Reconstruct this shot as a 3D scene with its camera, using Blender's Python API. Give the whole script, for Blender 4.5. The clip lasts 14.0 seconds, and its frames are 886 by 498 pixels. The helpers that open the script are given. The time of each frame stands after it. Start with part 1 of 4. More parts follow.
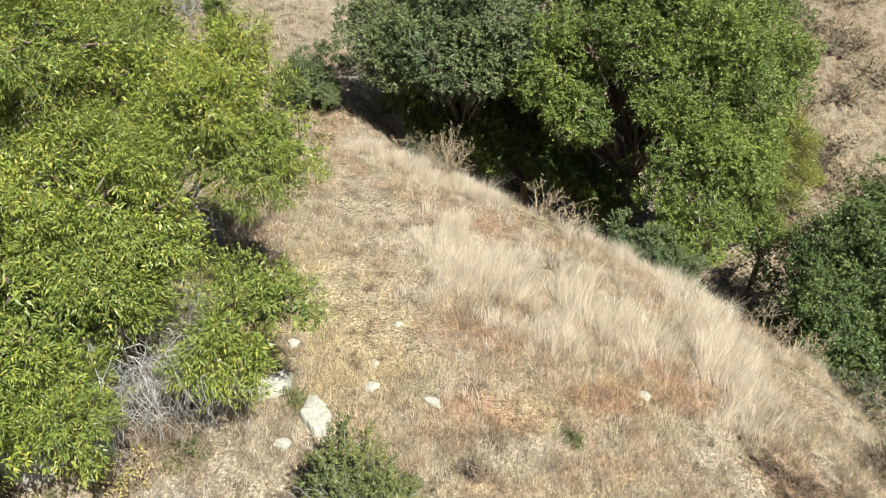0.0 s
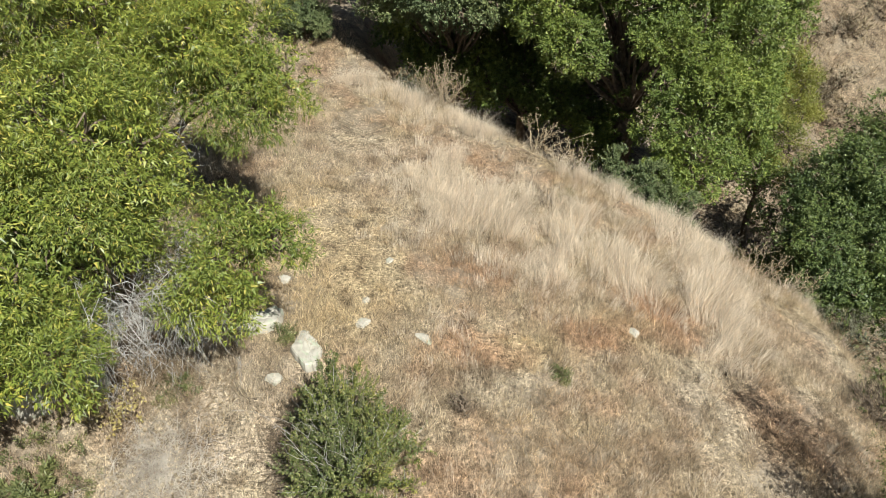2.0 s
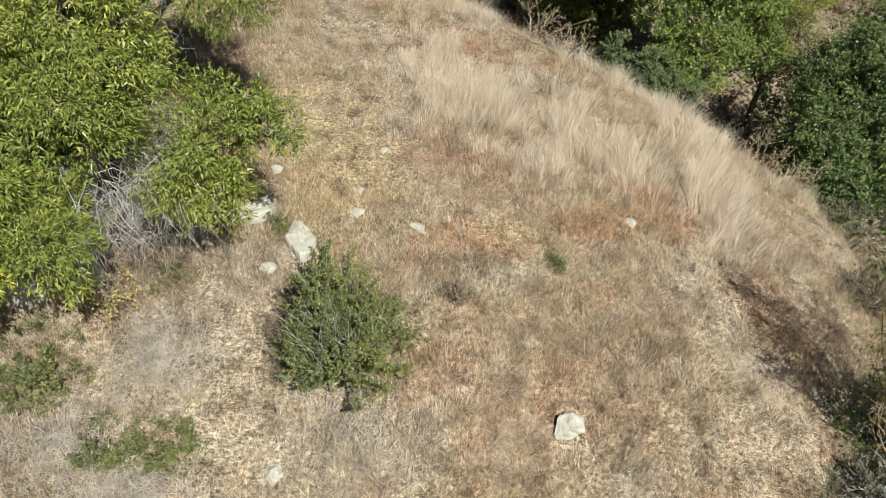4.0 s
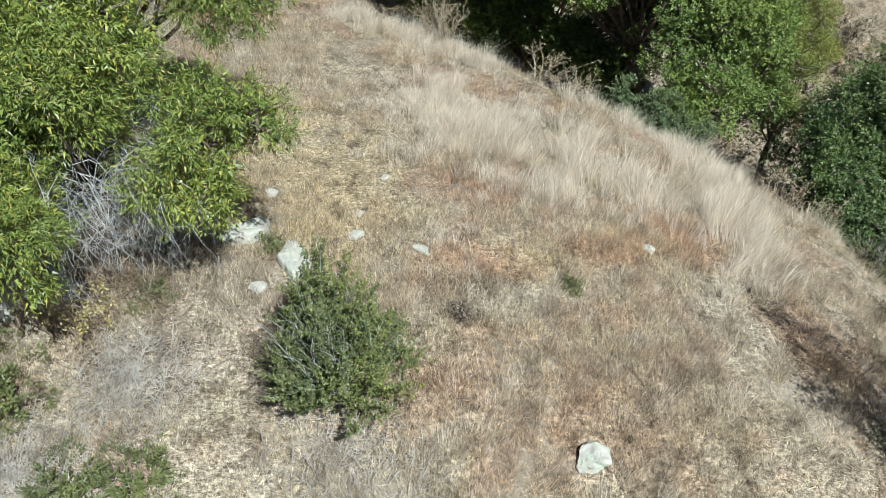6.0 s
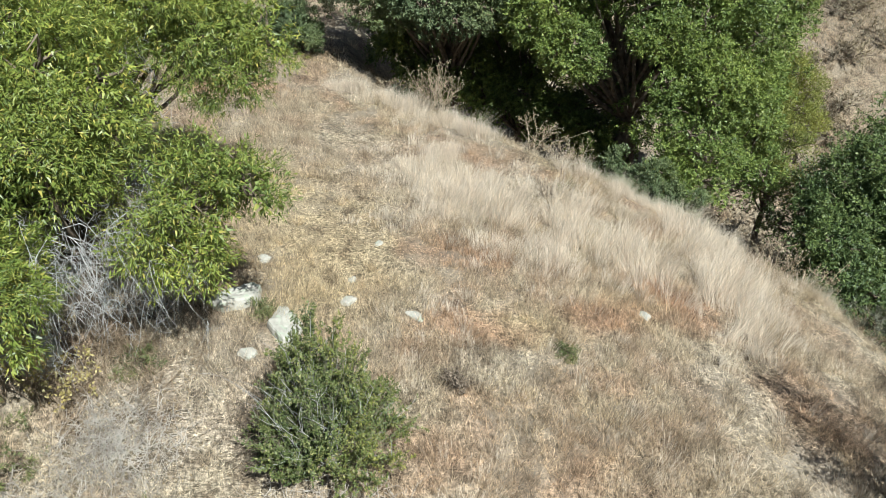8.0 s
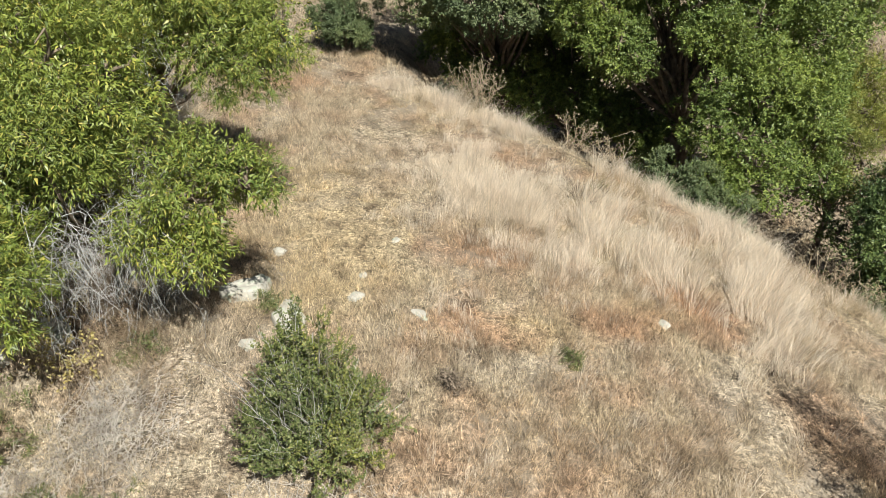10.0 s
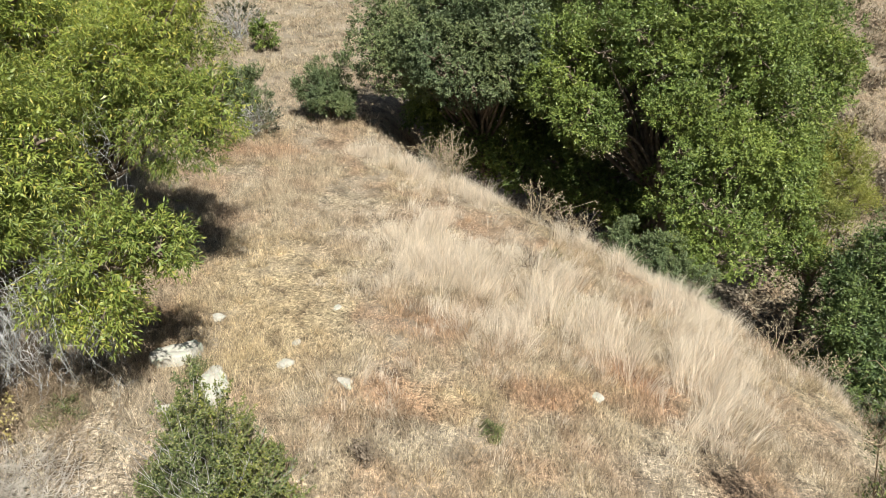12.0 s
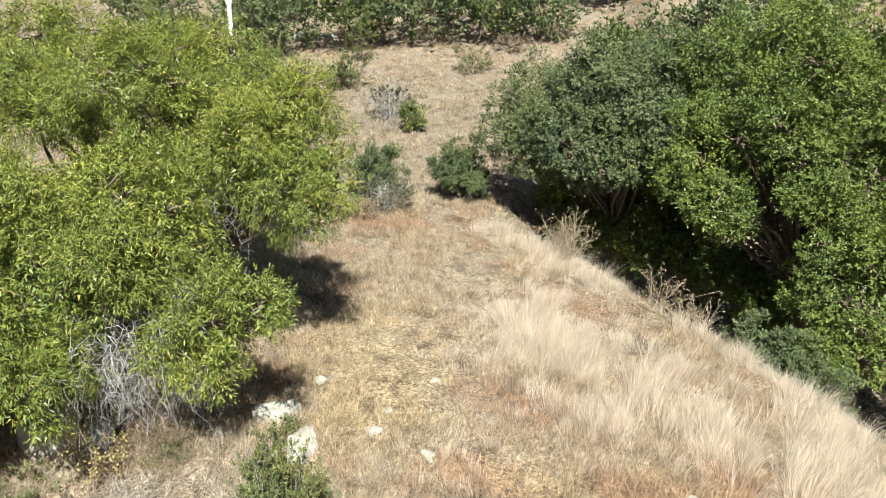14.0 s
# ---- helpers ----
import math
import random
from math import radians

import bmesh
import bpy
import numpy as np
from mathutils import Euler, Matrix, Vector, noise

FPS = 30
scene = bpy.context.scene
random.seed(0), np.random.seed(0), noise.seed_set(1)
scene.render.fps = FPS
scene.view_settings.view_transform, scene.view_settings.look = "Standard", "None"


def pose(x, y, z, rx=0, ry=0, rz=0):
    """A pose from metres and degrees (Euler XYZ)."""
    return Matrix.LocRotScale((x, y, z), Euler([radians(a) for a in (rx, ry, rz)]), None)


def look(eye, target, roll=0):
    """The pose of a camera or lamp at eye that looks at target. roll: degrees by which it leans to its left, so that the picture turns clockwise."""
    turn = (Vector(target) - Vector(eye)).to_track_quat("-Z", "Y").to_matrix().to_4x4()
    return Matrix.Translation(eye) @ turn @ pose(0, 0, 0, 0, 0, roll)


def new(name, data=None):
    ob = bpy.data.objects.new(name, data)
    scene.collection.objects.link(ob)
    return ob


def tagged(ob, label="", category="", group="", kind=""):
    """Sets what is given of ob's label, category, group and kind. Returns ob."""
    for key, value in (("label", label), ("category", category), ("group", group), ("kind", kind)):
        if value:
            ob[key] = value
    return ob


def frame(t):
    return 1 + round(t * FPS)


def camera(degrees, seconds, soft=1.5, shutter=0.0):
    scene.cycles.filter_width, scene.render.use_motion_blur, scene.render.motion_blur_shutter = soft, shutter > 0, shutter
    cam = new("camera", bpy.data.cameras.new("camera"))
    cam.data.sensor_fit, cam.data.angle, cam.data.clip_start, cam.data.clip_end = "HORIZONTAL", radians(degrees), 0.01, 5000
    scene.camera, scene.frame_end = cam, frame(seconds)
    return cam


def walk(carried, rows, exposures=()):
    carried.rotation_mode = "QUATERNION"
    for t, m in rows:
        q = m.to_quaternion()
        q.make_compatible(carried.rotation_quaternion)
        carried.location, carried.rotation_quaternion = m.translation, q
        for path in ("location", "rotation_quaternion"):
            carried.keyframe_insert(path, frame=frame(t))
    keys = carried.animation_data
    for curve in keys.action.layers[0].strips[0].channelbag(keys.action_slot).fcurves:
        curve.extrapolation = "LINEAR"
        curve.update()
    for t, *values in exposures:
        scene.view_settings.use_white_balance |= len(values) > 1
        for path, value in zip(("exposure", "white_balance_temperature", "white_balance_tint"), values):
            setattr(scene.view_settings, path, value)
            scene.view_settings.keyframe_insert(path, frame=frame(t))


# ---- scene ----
cam = camera(62.0, 14.0, 0.85)
LEVEL = pose(0, 0, 0, 0, 1.5, 0)
PATH = [
    (0, (-0.401, -0.638, 6.363), (-0.334, 1.185, 5.542), 2.1),
    (0.5, (-0.372, -0.628, 6.391), (-0.304, 1.176, 5.529), 2.2),
    (1, (-0.33, -0.618, 6.397), (-0.258, 1.11, 5.392), 2.3),
    (1.5, (-0.331, -0.554, 6.379), (-0.253, 1.185, 5.395), 2.5),
    (2, (-0.302, -0.548, 6.404), (-0.224, 1.191, 5.42), 2.6),
    (2.5, (-0.252, -0.586, 6.399), (-0.171, 1.048, 5.25), 2.4),
    (3, (-0.248, -0.533, 6.383), (-0.161, 1.055, 5.17), 2.7),
    (3.5, (-0.238, -0.525, 6.408), (-0.151, 1.061, 5.194), 2.8),
    (3.7, (-0.221, -0.52, 6.367), (-0.136, 1.063, 5.148), 2.8),
    (5.8, (-0.224, -0.393, 4.931), (-0.151, 1.329, 3.917), 2.0),
    (6, (-0.188, -0.43, 4.919), (-0.12, 1.304, 3.925), 1.8),
    (6.5, (-0.185, -0.427, 4.925), (-0.111, 1.323, 3.96), 2.0),
    (7, (-0.166, -0.413, 4.91), (-0.093, 1.376, 4.018), 1.9),
    (7.5, (-0.148, -0.409, 4.87), (-0.078, 1.413, 4.048), 1.9),
    (8, (-0.134, -0.395, 4.836), (-0.061, 1.426, 4.012), 1.9),
    (8.2, (-0.11, -0.352, 4.841), (-0.038, 1.466, 4.009), 1.9),
    (10.3, (0.988, -0.257, 4.815), (0.833, 1.555, 3.982), 1.0),
    (10.5, (1.155, -0.277, 4.832), (0.991, 1.534, 3.999), 0.9),
    (11, (1.513, -0.247, 4.877), (1.332, 1.565, 4.05), 0.8),
    (11.5, (1.789, -0.218, 4.926), (1.597, 1.623, 4.17), 0.9),
    (12, (2.06, -0.179, 4.963), (1.847, 1.69, 4.284), 1.0),
    (12.5, (2.326, -0.174, 4.989), (2.073, 1.717, 4.39), 1.1),
    (13, (2.552, -0.168, 5.014), (2.248, 1.74, 4.497), 1.1),
    (13.5, (2.697, -0.159, 4.997), (2.199, 1.717, 4.516), 1.1),
    (14, (2.876, -0.144, 5.015), (2.243, 1.69, 4.532), 0.8),
]
walk(cam, [(t, LEVEL @ look(eye, target, roll)) for t, eye, target, roll in PATH], [(0, 1.32, 6250, 4), (0.5, 1.26, 6300, 5), (1.5, 1.1, 6350, 6), (3, 0.95, 6400, 6), (3.7, 0.93, 6400, 6), (5.8, 0.98, 5480, 1.5), (8.2, 1.1, 5800, 3.5), (10.3, 1.1, 6300, 7), (12.5, 1.24, 6300, 7), (14, 1.37, 6200, 6)])

# ---- light ----
SUN_AZ, SUN_EL = 153.0, 46.0
world = bpy.data.worlds.new("world")
scene.world = world
world.use_nodes = True
wn = world.node_tree.nodes
sky = wn.new("ShaderNodeTexSky")
sky.sky_type = "NISHITA"
sky.sun_disc = False
sky.sun_elevation, sky.sun_rotation = radians(SUN_EL), radians(SUN_AZ)
wn["Background"].inputs["Strength"].default_value = 0.025
world.node_tree.links.new(sky.outputs["Color"], wn["Background"].inputs["Color"])
sun = new("sun", bpy.data.lights.new("sun", "SUN"))
sun.data.energy, sun.data.angle, sun.data.color = 5.0, radians(0.53), (1.0, 0.95, 0.87)
to_sun = Vector((math.sin(radians(SUN_AZ)) * math.cos(radians(SUN_EL)), math.cos(radians(SUN_AZ)) * math.cos(radians(SUN_EL)), math.sin(radians(SUN_EL))))
sun.matrix_world = look(to_sun * 60, (0, 0, 0))

rng = np.random.default_rng(7)


# ---- numbers ----
def vnoise(x, y, size, seed=0):
    """Smooth noise between 0 and 1 over the plan, with lumps of the given size."""
    x, y = np.asarray(x, float) / size + seed * 17.31, np.asarray(y, float) / size - seed * 9.77
    ix, iy = np.floor(x), np.floor(y)
    fx, fy = x - ix, y - iy
    fx, fy = fx * fx * (3 - 2 * fx), fy * fy * (3 - 2 * fy)

    def h(a, b):
        v = np.sin(a * 127.1 + b * 311.7 + seed * 3.3) * 43758.5453
        return v - np.floor(v)
    return (h(ix, iy) * (1 - fx) + h(ix + 1, iy) * fx) * (1 - fy) + (h(ix, iy + 1) * (1 - fx) + h(ix + 1, iy + 1) * fx) * fy


def smooth(v):
    v = np.clip(v, 0, 1)
    return v * v * (3 - 2 * v)


def past_edge(x, y):
    """Metres past the brow of the spur, towards the gully."""
    xc = np.clip(x, -6, 12)
    a = (y - (16.3 - 0.85 * xc + 0.02 * xc * xc)) * 0.76
    b = (x - 7.3) * 0.95
    return np.maximum(a, b) + 0.25 * np.exp(-((a - b) ** 2) / 2)


def plain_z(x, y):
    """The spur and the slopes, with no small bumps."""
    x, y = np.asarray(x, float), np.asarray(y, float)
    u = y - 8
    n = np.clip(-u, 0, None)
    z = 0.085 * u - 0.11 * np.where(n < 3, n * n, 9 + 6 * (n - 3))
    z = np.where(n > 14, -14 * 0.085 - 0.11 * 75, z)
    v = np.clip(y - 16, 0, 29)
    z = z + 0.005 * v * v + 0.29 * np.clip(y - 45, 0, 90)
    z = z - 0.1 * np.clip(x, -12, 30) - 0.02 * np.clip(x, 0, 9) ** 2
    d = past_edge(x, y)
    t = smooth((x + 2.6) / 3.5)
    z = z - t * 3.0 * (smooth(d / 3.2) - smooth((d - 7) / 9)) + t * 0.16 * np.clip(d - 9, 0, 40)
    return z


def ground_z(x, y):
    z = plain_z(x, y)
    return z + 0.10 * (vnoise(x, y, 1.7, 1) - 0.5) + 0.05 * (vnoise(x, y, 0.55, 2) - 0.5) + 0.035 * (vnoise(x, y, 0.2, 3) - 0.5)


def gz(x, y):
    return float(ground_z(x, y))


# ---- materials ----
def material(name, rough=0.8):
    m = bpy.data.materials.new(name)
    m.use_nodes = True
    b = m.node_tree.nodes["Principled BSDF"]
    b.inputs["Roughness"].default_value = rough
    b.inputs["Specular IOR Level"].default_value = 0.3
    return m, m.node_tree.nodes, m.node_tree.links, b


def node(ns, kind, **inputs):
    n = ns.new(kind)
    for k, v in inputs.items():
        n.inputs[k.replace("_", " ")].default_value = v
    return n


def ramp(ns, ls, fac, stops):
    r = ns.new("ShaderNodeValToRGB")
    els = r.color_ramp.elements
    while len(els) < len(stops):
        els.new(0.5)
    for e, (p, c) in zip(els, stops):
        e.position, e.color = p, (*c, 1)
    ls.new(fac, r.inputs["Fac"])
    return r.outputs["Color"]


def mixed(ns, ls, fac, a, b, how="MIX"):
    n = ns.new("ShaderNodeMix")
    n.data_type, n.blend_type = "RGBA", how
    for sock, v in ((n.inputs[0], fac), (n.inputs[6], a), (n.inputs[7], b)):
        if isinstance(v, bpy.types.NodeSocket):
            ls.new(v, sock)
        else:
            sock.default_value = v if isinstance(v, float) else (*v, 1)
    return n.outputs[2]


def place_noise(ns, ls, scale, detail=4.0, shift=(0, 0, 0)):
    co = ns.new("ShaderNodeTexCoord")
    mp = ns.new("ShaderNodeMapping")
    mp.inputs["Location"].default_value = shift
    ls.new(co.outputs["Object"], mp.inputs["Vector"])
    n = node(ns, "ShaderNodeTexNoise", Scale=scale, Detail=detail)
    ls.new(mp.outputs["Vector"], n.inputs["Vector"])
    return n.outputs["Fac"]


def strands(ns, ls, scale):
    co, mp = ns.new("ShaderNodeTexCoord"), ns.new("ShaderNodeMapping")
    mp.inputs["Scale"].default_value = scale
    mp.inputs["Rotation"].default_value = (0, 0, 0.4)
    ls.new(co.outputs["Object"], mp.inputs["Vector"])
    n = node(ns, "ShaderNodeTexNoise", Scale=1.0, Detail=5.0, Distortion=1.2)
    ls.new(mp.outputs["Vector"], n.inputs["Vector"])
    return n.outputs["Fac"]


RUST, GOLD, PALE, BROWN = (0.47, 0.285, 0.175), (0.59, 0.48, 0.3), (0.565, 0.495, 0.395), (0.35, 0.275, 0.19)
DRIFTS = [  # x, y, half widths, colour and strength of the patches of grass on the hill
    (-2.0, 10.9, 1.2, 1.8, GOLD, 0.75), (-1.4, 9.0, 1.1, 1.2, GOLD, 0.75), (-2.6, 7.0, 1.0, 0.8, PALE, 0.7), (-1.2, 13.6, 1.3, 1.6, PALE, 0.4), (1.45, 8.05, 0.7, 0.4, GOLD, 0.8), (-7.0, 27.0, 6.0, 9.0, (0.39, 0.325, 0.23), 0.7),
    (0.75, 9.75, 0.6, 0.6, RUST, 0.9), (0.55, 7.95, 0.8, 0.35, RUST, 0.7), (3.85, 9.5, 0.75, 0.6, RUST, 0.95), (2.5, 8.6, 0.7, 0.5, RUST, 0.8), (-0.2, 9.85, 0.35, 0.35, RUST, 0.6),
    (0.9, 13.9, 1.7, 0.8, RUST, 0.5), (-4.6, 16.8, 1.4, 0.5, RUST, 0.8), (5.2, 7.4, 0.9, 0.9, RUST, 0.5), (1.4, 5.9, 1.6, 0.8, RUST, 0.35),
    (0.9, 7.35, 0.7, 0.4, PALE, 0.75), (3.9, 7.4, 0.6, 0.6, PALE, 0.6), (-2.3, 5.9, 0.8, 0.8, PALE, 0.6), (-1.9, 5.0, 0.5, 0.5, PALE, 0.7), (-0.1, 12.0, 1.0, 0.6, PALE, 0.45), (6.2, 8.8, 0.8, 1.2, PALE, 0.35),
    (17.0, 28.0, 10.0, 13.0, BROWN, 0.7), (3.2, 6.3, 1.6, 0.9, BROWN, 0.45), (5.6, 9.6, 1.3, 1.2, BROWN, 0.4)]


def drifted(ns, ls, colour):
    """Lays the rusty, golden, pale and brown patches over a colour, with ragged rims."""
    co = ns.new("ShaderNodeTexCoord")
    shake = node(ns, "ShaderNodeTexNoise", Scale=1.6, Detail=5.0)
    ls.new(co.outputs["Object"], shake.inputs["Vector"])
    at = node(ns, "ShaderNodeVectorMath")
    at.operation = "MULTIPLY_ADD"
    ls.new(shake.outputs["Color"], at.inputs[0])
    at.inputs[1].default_value = (1.5, 1.5, 0)
    ls.new(co.outputs["Object"], at.inputs[2])
    for x, y, rx, ry, tint, share in DRIFTS:
        mp = ns.new("ShaderNodeMapping")
        mp.inputs["Scale"].default_value = (1 / rx, 1 / ry, 0)
        mp.inputs["Location"].default_value = (-(x + 0.75) / rx, -(y + 0.75) / ry, 0)
        ls.new(at.outputs["Vector"], mp.inputs["Vector"])
        far = node(ns, "ShaderNodeVectorMath")
        far.operation = "LENGTH"
        ls.new(mp.outputs["Vector"], far.inputs[0])
        fade = node(ns, "ShaderNodeMapRange", From_Min=0.35, From_Max=1.45, To_Min=share, To_Max=0.0)
        fade.interpolation_type = "SMOOTHSTEP"
        ls.new(far.outputs["Value"], fade.inputs["Value"])
        colour = mixed(ns, ls, fade.outputs["Result"], colour, tint)
    return colour


def patches(ns, ls):
    """The drift of the dry hillside from pale straw through gold to rusty red, in metres."""
    pale, gold, rust, grey = (0.51, 0.432, 0.32), (0.475, 0.385, 0.245), (0.43, 0.285, 0.19), (0.45, 0.385, 0.31)
    a = ramp(ns, ls, place_noise(ns, ls, 0.55, 6.0), [(0.36, gold), (0.47, pale), (0.58, pale), (0.68, grey)])
    red = ramp(ns, ls, place_noise(ns, ls, 1.3, 7.0, (7, 3, 0)), [(0.44, (0, 0, 0)), (0.64, (0.68, 0.68, 0.68))])
    tone = ramp(ns, ls, place_noise(ns, ls, 3.0, 6.0, (1, 5, 0)), [(0.34, (0.52, 0.48, 0.45)), (0.48, (1, 1, 1)), (0.66, (1.25, 1.25, 1.25))])
    tuft = ramp(ns, ls, place_noise(ns, ls, 17.0, 3.0, (2, 9, 4)), [(0.34, (0.45, 0.43, 0.4)), (0.5, (1, 1, 1)), (0.66, (1.32, 1.32, 1.3))])
    return mixed(ns, ls, 1.0, mixed(ns, ls, 1.0, drifted(ns, ls, mixed(ns, ls, red, a, rust)), tone, "MULTIPLY"), tuft, "MULTIPLY")


def bumped(ns, ls, b, fac, strength, distance):
    n = node(ns, "ShaderNodeBump", Strength=strength, Distance=distance)
    ls.new(fac, n.inputs["Height"])
    ls.new(n.outputs["Normal"], b.inputs["Normal"])


def ground_material():
    m, ns, ls, b = material("dry_soil_and_thatch", 0.95)
    soil = ramp(ns, ls, place_noise(ns, ls, 3.0, 9.0), [(0.3, (0.12, 0.10, 0.075)), (0.5, (0.19, 0.16, 0.12)), (0.7, (0.28, 0.24, 0.185))])
    a, b2 = strands(ns, ls, (70, 9, 30)), strands(ns, ls, (11, 60, 30))
    thatch = ramp(ns, ls, mixed(ns, ls, 0.5, a, b2), [(0.42, (0.15, 0.15, 0.14)), (0.53, (0.46, 0.45, 0.43)), (0.64, (0.75, 0.74, 0.72))])
    straw = mixed(ns, ls, 1.0, patches(ns, ls), thatch, "MULTIPLY")
    bare = ramp(ns, ls, place_noise(ns, ls, 0.7, 6.0, (3, 11, 0)), [(0.5, (0, 0, 0)), (0.66, (0.7, 0.7, 0.7))])
    ls.new(mixed(ns, ls, bare, straw, soil), b.inputs["Base Color"])
    bumped(ns, ls, b, place_noise(ns, ls, 30.0, 8.0), 0.8, 0.03)
    return m


def grass_material(name, tint, low, high, share, clear):
    m, ns, ls, b = material(name, 0.7)
    geo = ns.new("ShaderNodeNewGeometry")
    each = ramp(ns, ls, geo.outputs["Random Per Island"], [(0.0, (low, low, low * 0.95)), (0.6, (1, 1, 1)), (1.0, (high, high, high * 0.97))])
    colour = mixed(ns, ls, 1.0, mixed(ns, ls, share, patches(ns, ls), tint), each, "MULTIPLY")
    ls.new(colour, b.inputs["Base Color"])
    thin(m, ns, ls, b, colour, clear)
    return m


def thin(m, ns, ls, b, colour, share):
    """Lets part of the light through a blade or a leaf."""
    t = ns.new("ShaderNodeBsdfTranslucent")
    ls.new(colour, t.inputs["Color"])
    mix = node(ns, "ShaderNodeMixShader", Fac=share)
    ls.new(b.outputs["BSDF"], mix.inputs[1])
    ls.new(t.outputs["BSDF"], mix.inputs[2])
    ls.new(mix.outputs["Shader"], ns["Material Output"].inputs["Surface"])


def leaf_material(name, stops, rough=0.5, share=0.3, drift=0.6):
    m, ns, ls, b = material(name, rough)
    b.inputs["Specular IOR Level"].default_value = 0.38
    geo = ns.new("ShaderNodeNewGeometry")
    each = ramp(ns, ls, geo.outputs["Random Per Island"], stops)
    wide = ramp(ns, ls, place_noise(ns, ls, drift, 3.0), [(0.35, (0.75, 0.8, 0.85)), (0.65, (1.15, 1.1, 0.95))])
    colour = mixed(ns, ls, 1.0, each, wide, "MULTIPLY")
    ls.new(colour, b.inputs["Base Color"])
    thin(m, ns, ls, b, colour, share)
    return m


def bark_material(name, dark, light, scale=9.0):
    m, ns, ls, b = material(name, 0.9)
    f = place_noise(ns, ls, scale, 8.0)
    ls.new(ramp(ns, ls, f, [(0.3, dark), (0.7, light)]), b.inputs["Base Color"])
    bumped(ns, ls, b, f, 0.6, 0.02)
    return m


def node_colour(ns, ls, scale):
    co = ns.new("ShaderNodeTexCoord")
    n = node(ns, "ShaderNodeTexNoise", Scale=scale, Detail=4.0)
    ls.new(co.outputs["Object"], n.inputs["Vector"])
    return n.outputs["Color"]


def stone_material():
    m, ns, ls, b = material("lichened_stone", 0.9)
    base = ramp(ns, ls, place_noise(ns, ls, 5.0, 9.0), [(0.3, (0.22, 0.205, 0.175)), (0.5, (0.31, 0.295, 0.25)), (0.7, (0.39, 0.375, 0.33))])
    lich = ramp(ns, ls, place_noise(ns, ls, 9.0, 6.0, (5, 1, 2)), [(0.52, (0, 0, 0)), (0.6, (1, 1, 1))])
    crack = ns.new("ShaderNodeTexVoronoi")
    crack.feature = "DISTANCE_TO_EDGE"
    crack.inputs["Scale"].default_value = 2.6
    co = ns.new("ShaderNodeTexCoord")
    ls.new(mixed(ns, ls, 0.3, co.outputs["Object"], node_colour(ns, ls, 5.0)), crack.inputs["Vector"])
    line = ramp(ns, ls, crack.outputs["Distance"], [(0.0, (0.8, 0.78, 0.74)), (0.009, (1, 1, 1))])
    ls.new(mixed(ns, ls, 1.0, mixed(ns, ls, lich, base, (0.3, 0.32, 0.25)), line, "MULTIPLY"), b.inputs["Base Color"])
    bumped(ns, ls, b, place_noise(ns, ls, 18.0, 9.0), 0.4, 0.015)
    return m


GROUND = ground_material()
SHORT_GRASS = grass_material("short_dry_grass", (0.52, 0.43, 0.305), 0.36, 1.6, 0.3, 0.42)
TALL_GRASS = grass_material("tall_pale_oats", (0.82, 0.73, 0.61), 0.55, 1.2, 0.84, 0.55)
FAR_GRASS = grass_material("far_dry_grass", (0.42, 0.35, 0.25), 0.8, 1.1, 0.15, 0.3)
BAY_LEAF = leaf_material("bay_leaf", [(0.0, (0.068, 0.096, 0.02)), (0.45, (0.162, 0.205, 0.038)), (0.85, (0.24, 0.272, 0.056)), (1.0, (0.39, 0.335, 0.08))], 0.42, 0.24)
OAK_LEAF = leaf_material("oak_leaf", [(0.0, (0.064, 0.098, 0.021)), (0.6, (0.145, 0.195, 0.042)), (1.0, (0.23, 0.27, 0.068))], 0.5, 0.18)
GREY_OAK_LEAF = leaf_material("grey_oak_leaf", [(0.0, (0.060, 0.085, 0.035)), (0.6, (0.115, 0.149, 0.062)), (1.0, (0.178, 0.204, 0.097))], 0.55, 0.15)
WILLOW_LEAF = leaf_material("willow_leaf", [(0.0, (0.12, 0.14, 0.03)), (0.6, (0.22, 0.24, 0.055)), (1.0, (0.33, 0.31, 0.08))], 0.5, 0.35)
BRUSH_LEAF = leaf_material("brush_leaf", [(0.0, (0.044, 0.064, 0.02)), (0.6, (0.108, 0.132, 0.038)), (0.85, (0.17, 0.185, 0.062)), (1.0, (0.27, 0.26, 0.11))], 0.5, 0.2, 1.5)
SAGE_LEAF = leaf_material("sage_leaf", [(0.0, (0.06, 0.065, 0.04)), (0.6, (0.13, 0.13, 0.085)), (1.0, (0.22, 0.2, 0.145))], 0.7, 0.2, 1.5)
GREEN_HERB = leaf_material("green_herb", [(0.0, (0.08, 0.10, 0.035)), (1.0, (0.2, 0.21, 0.085))], 0.5, 0.3, 1.5)
DARK_OAK_LEAF = leaf_material("dark_oak_leaf", [(0.0, (0.044, 0.072, 0.024)), (0.6, (0.095, 0.135, 0.04)), (1.0, (0.165, 0.205, 0.066))], 0.5, 0.15)
HILL_LEAF = leaf_material("dry_brush_leaf", [(0.0, (0.12, 0.09, 0.06)), (0.6, (0.22, 0.18, 0.12)), (1.0, (0.3, 0.26, 0.18))], 0.7, 0.2, 0.8)
OLIVE = leaf_material("olive_broom", [(0.0, (0.10, 0.10, 0.035)), (0.6, (0.19, 0.17, 0.08)), (1.0, (0.30, 0.25, 0.15))], 0.6, 0.25, 1.5)
BARK = bark_material("brown_bark", (0.06, 0.045, 0.03), (0.19, 0.15, 0.11))
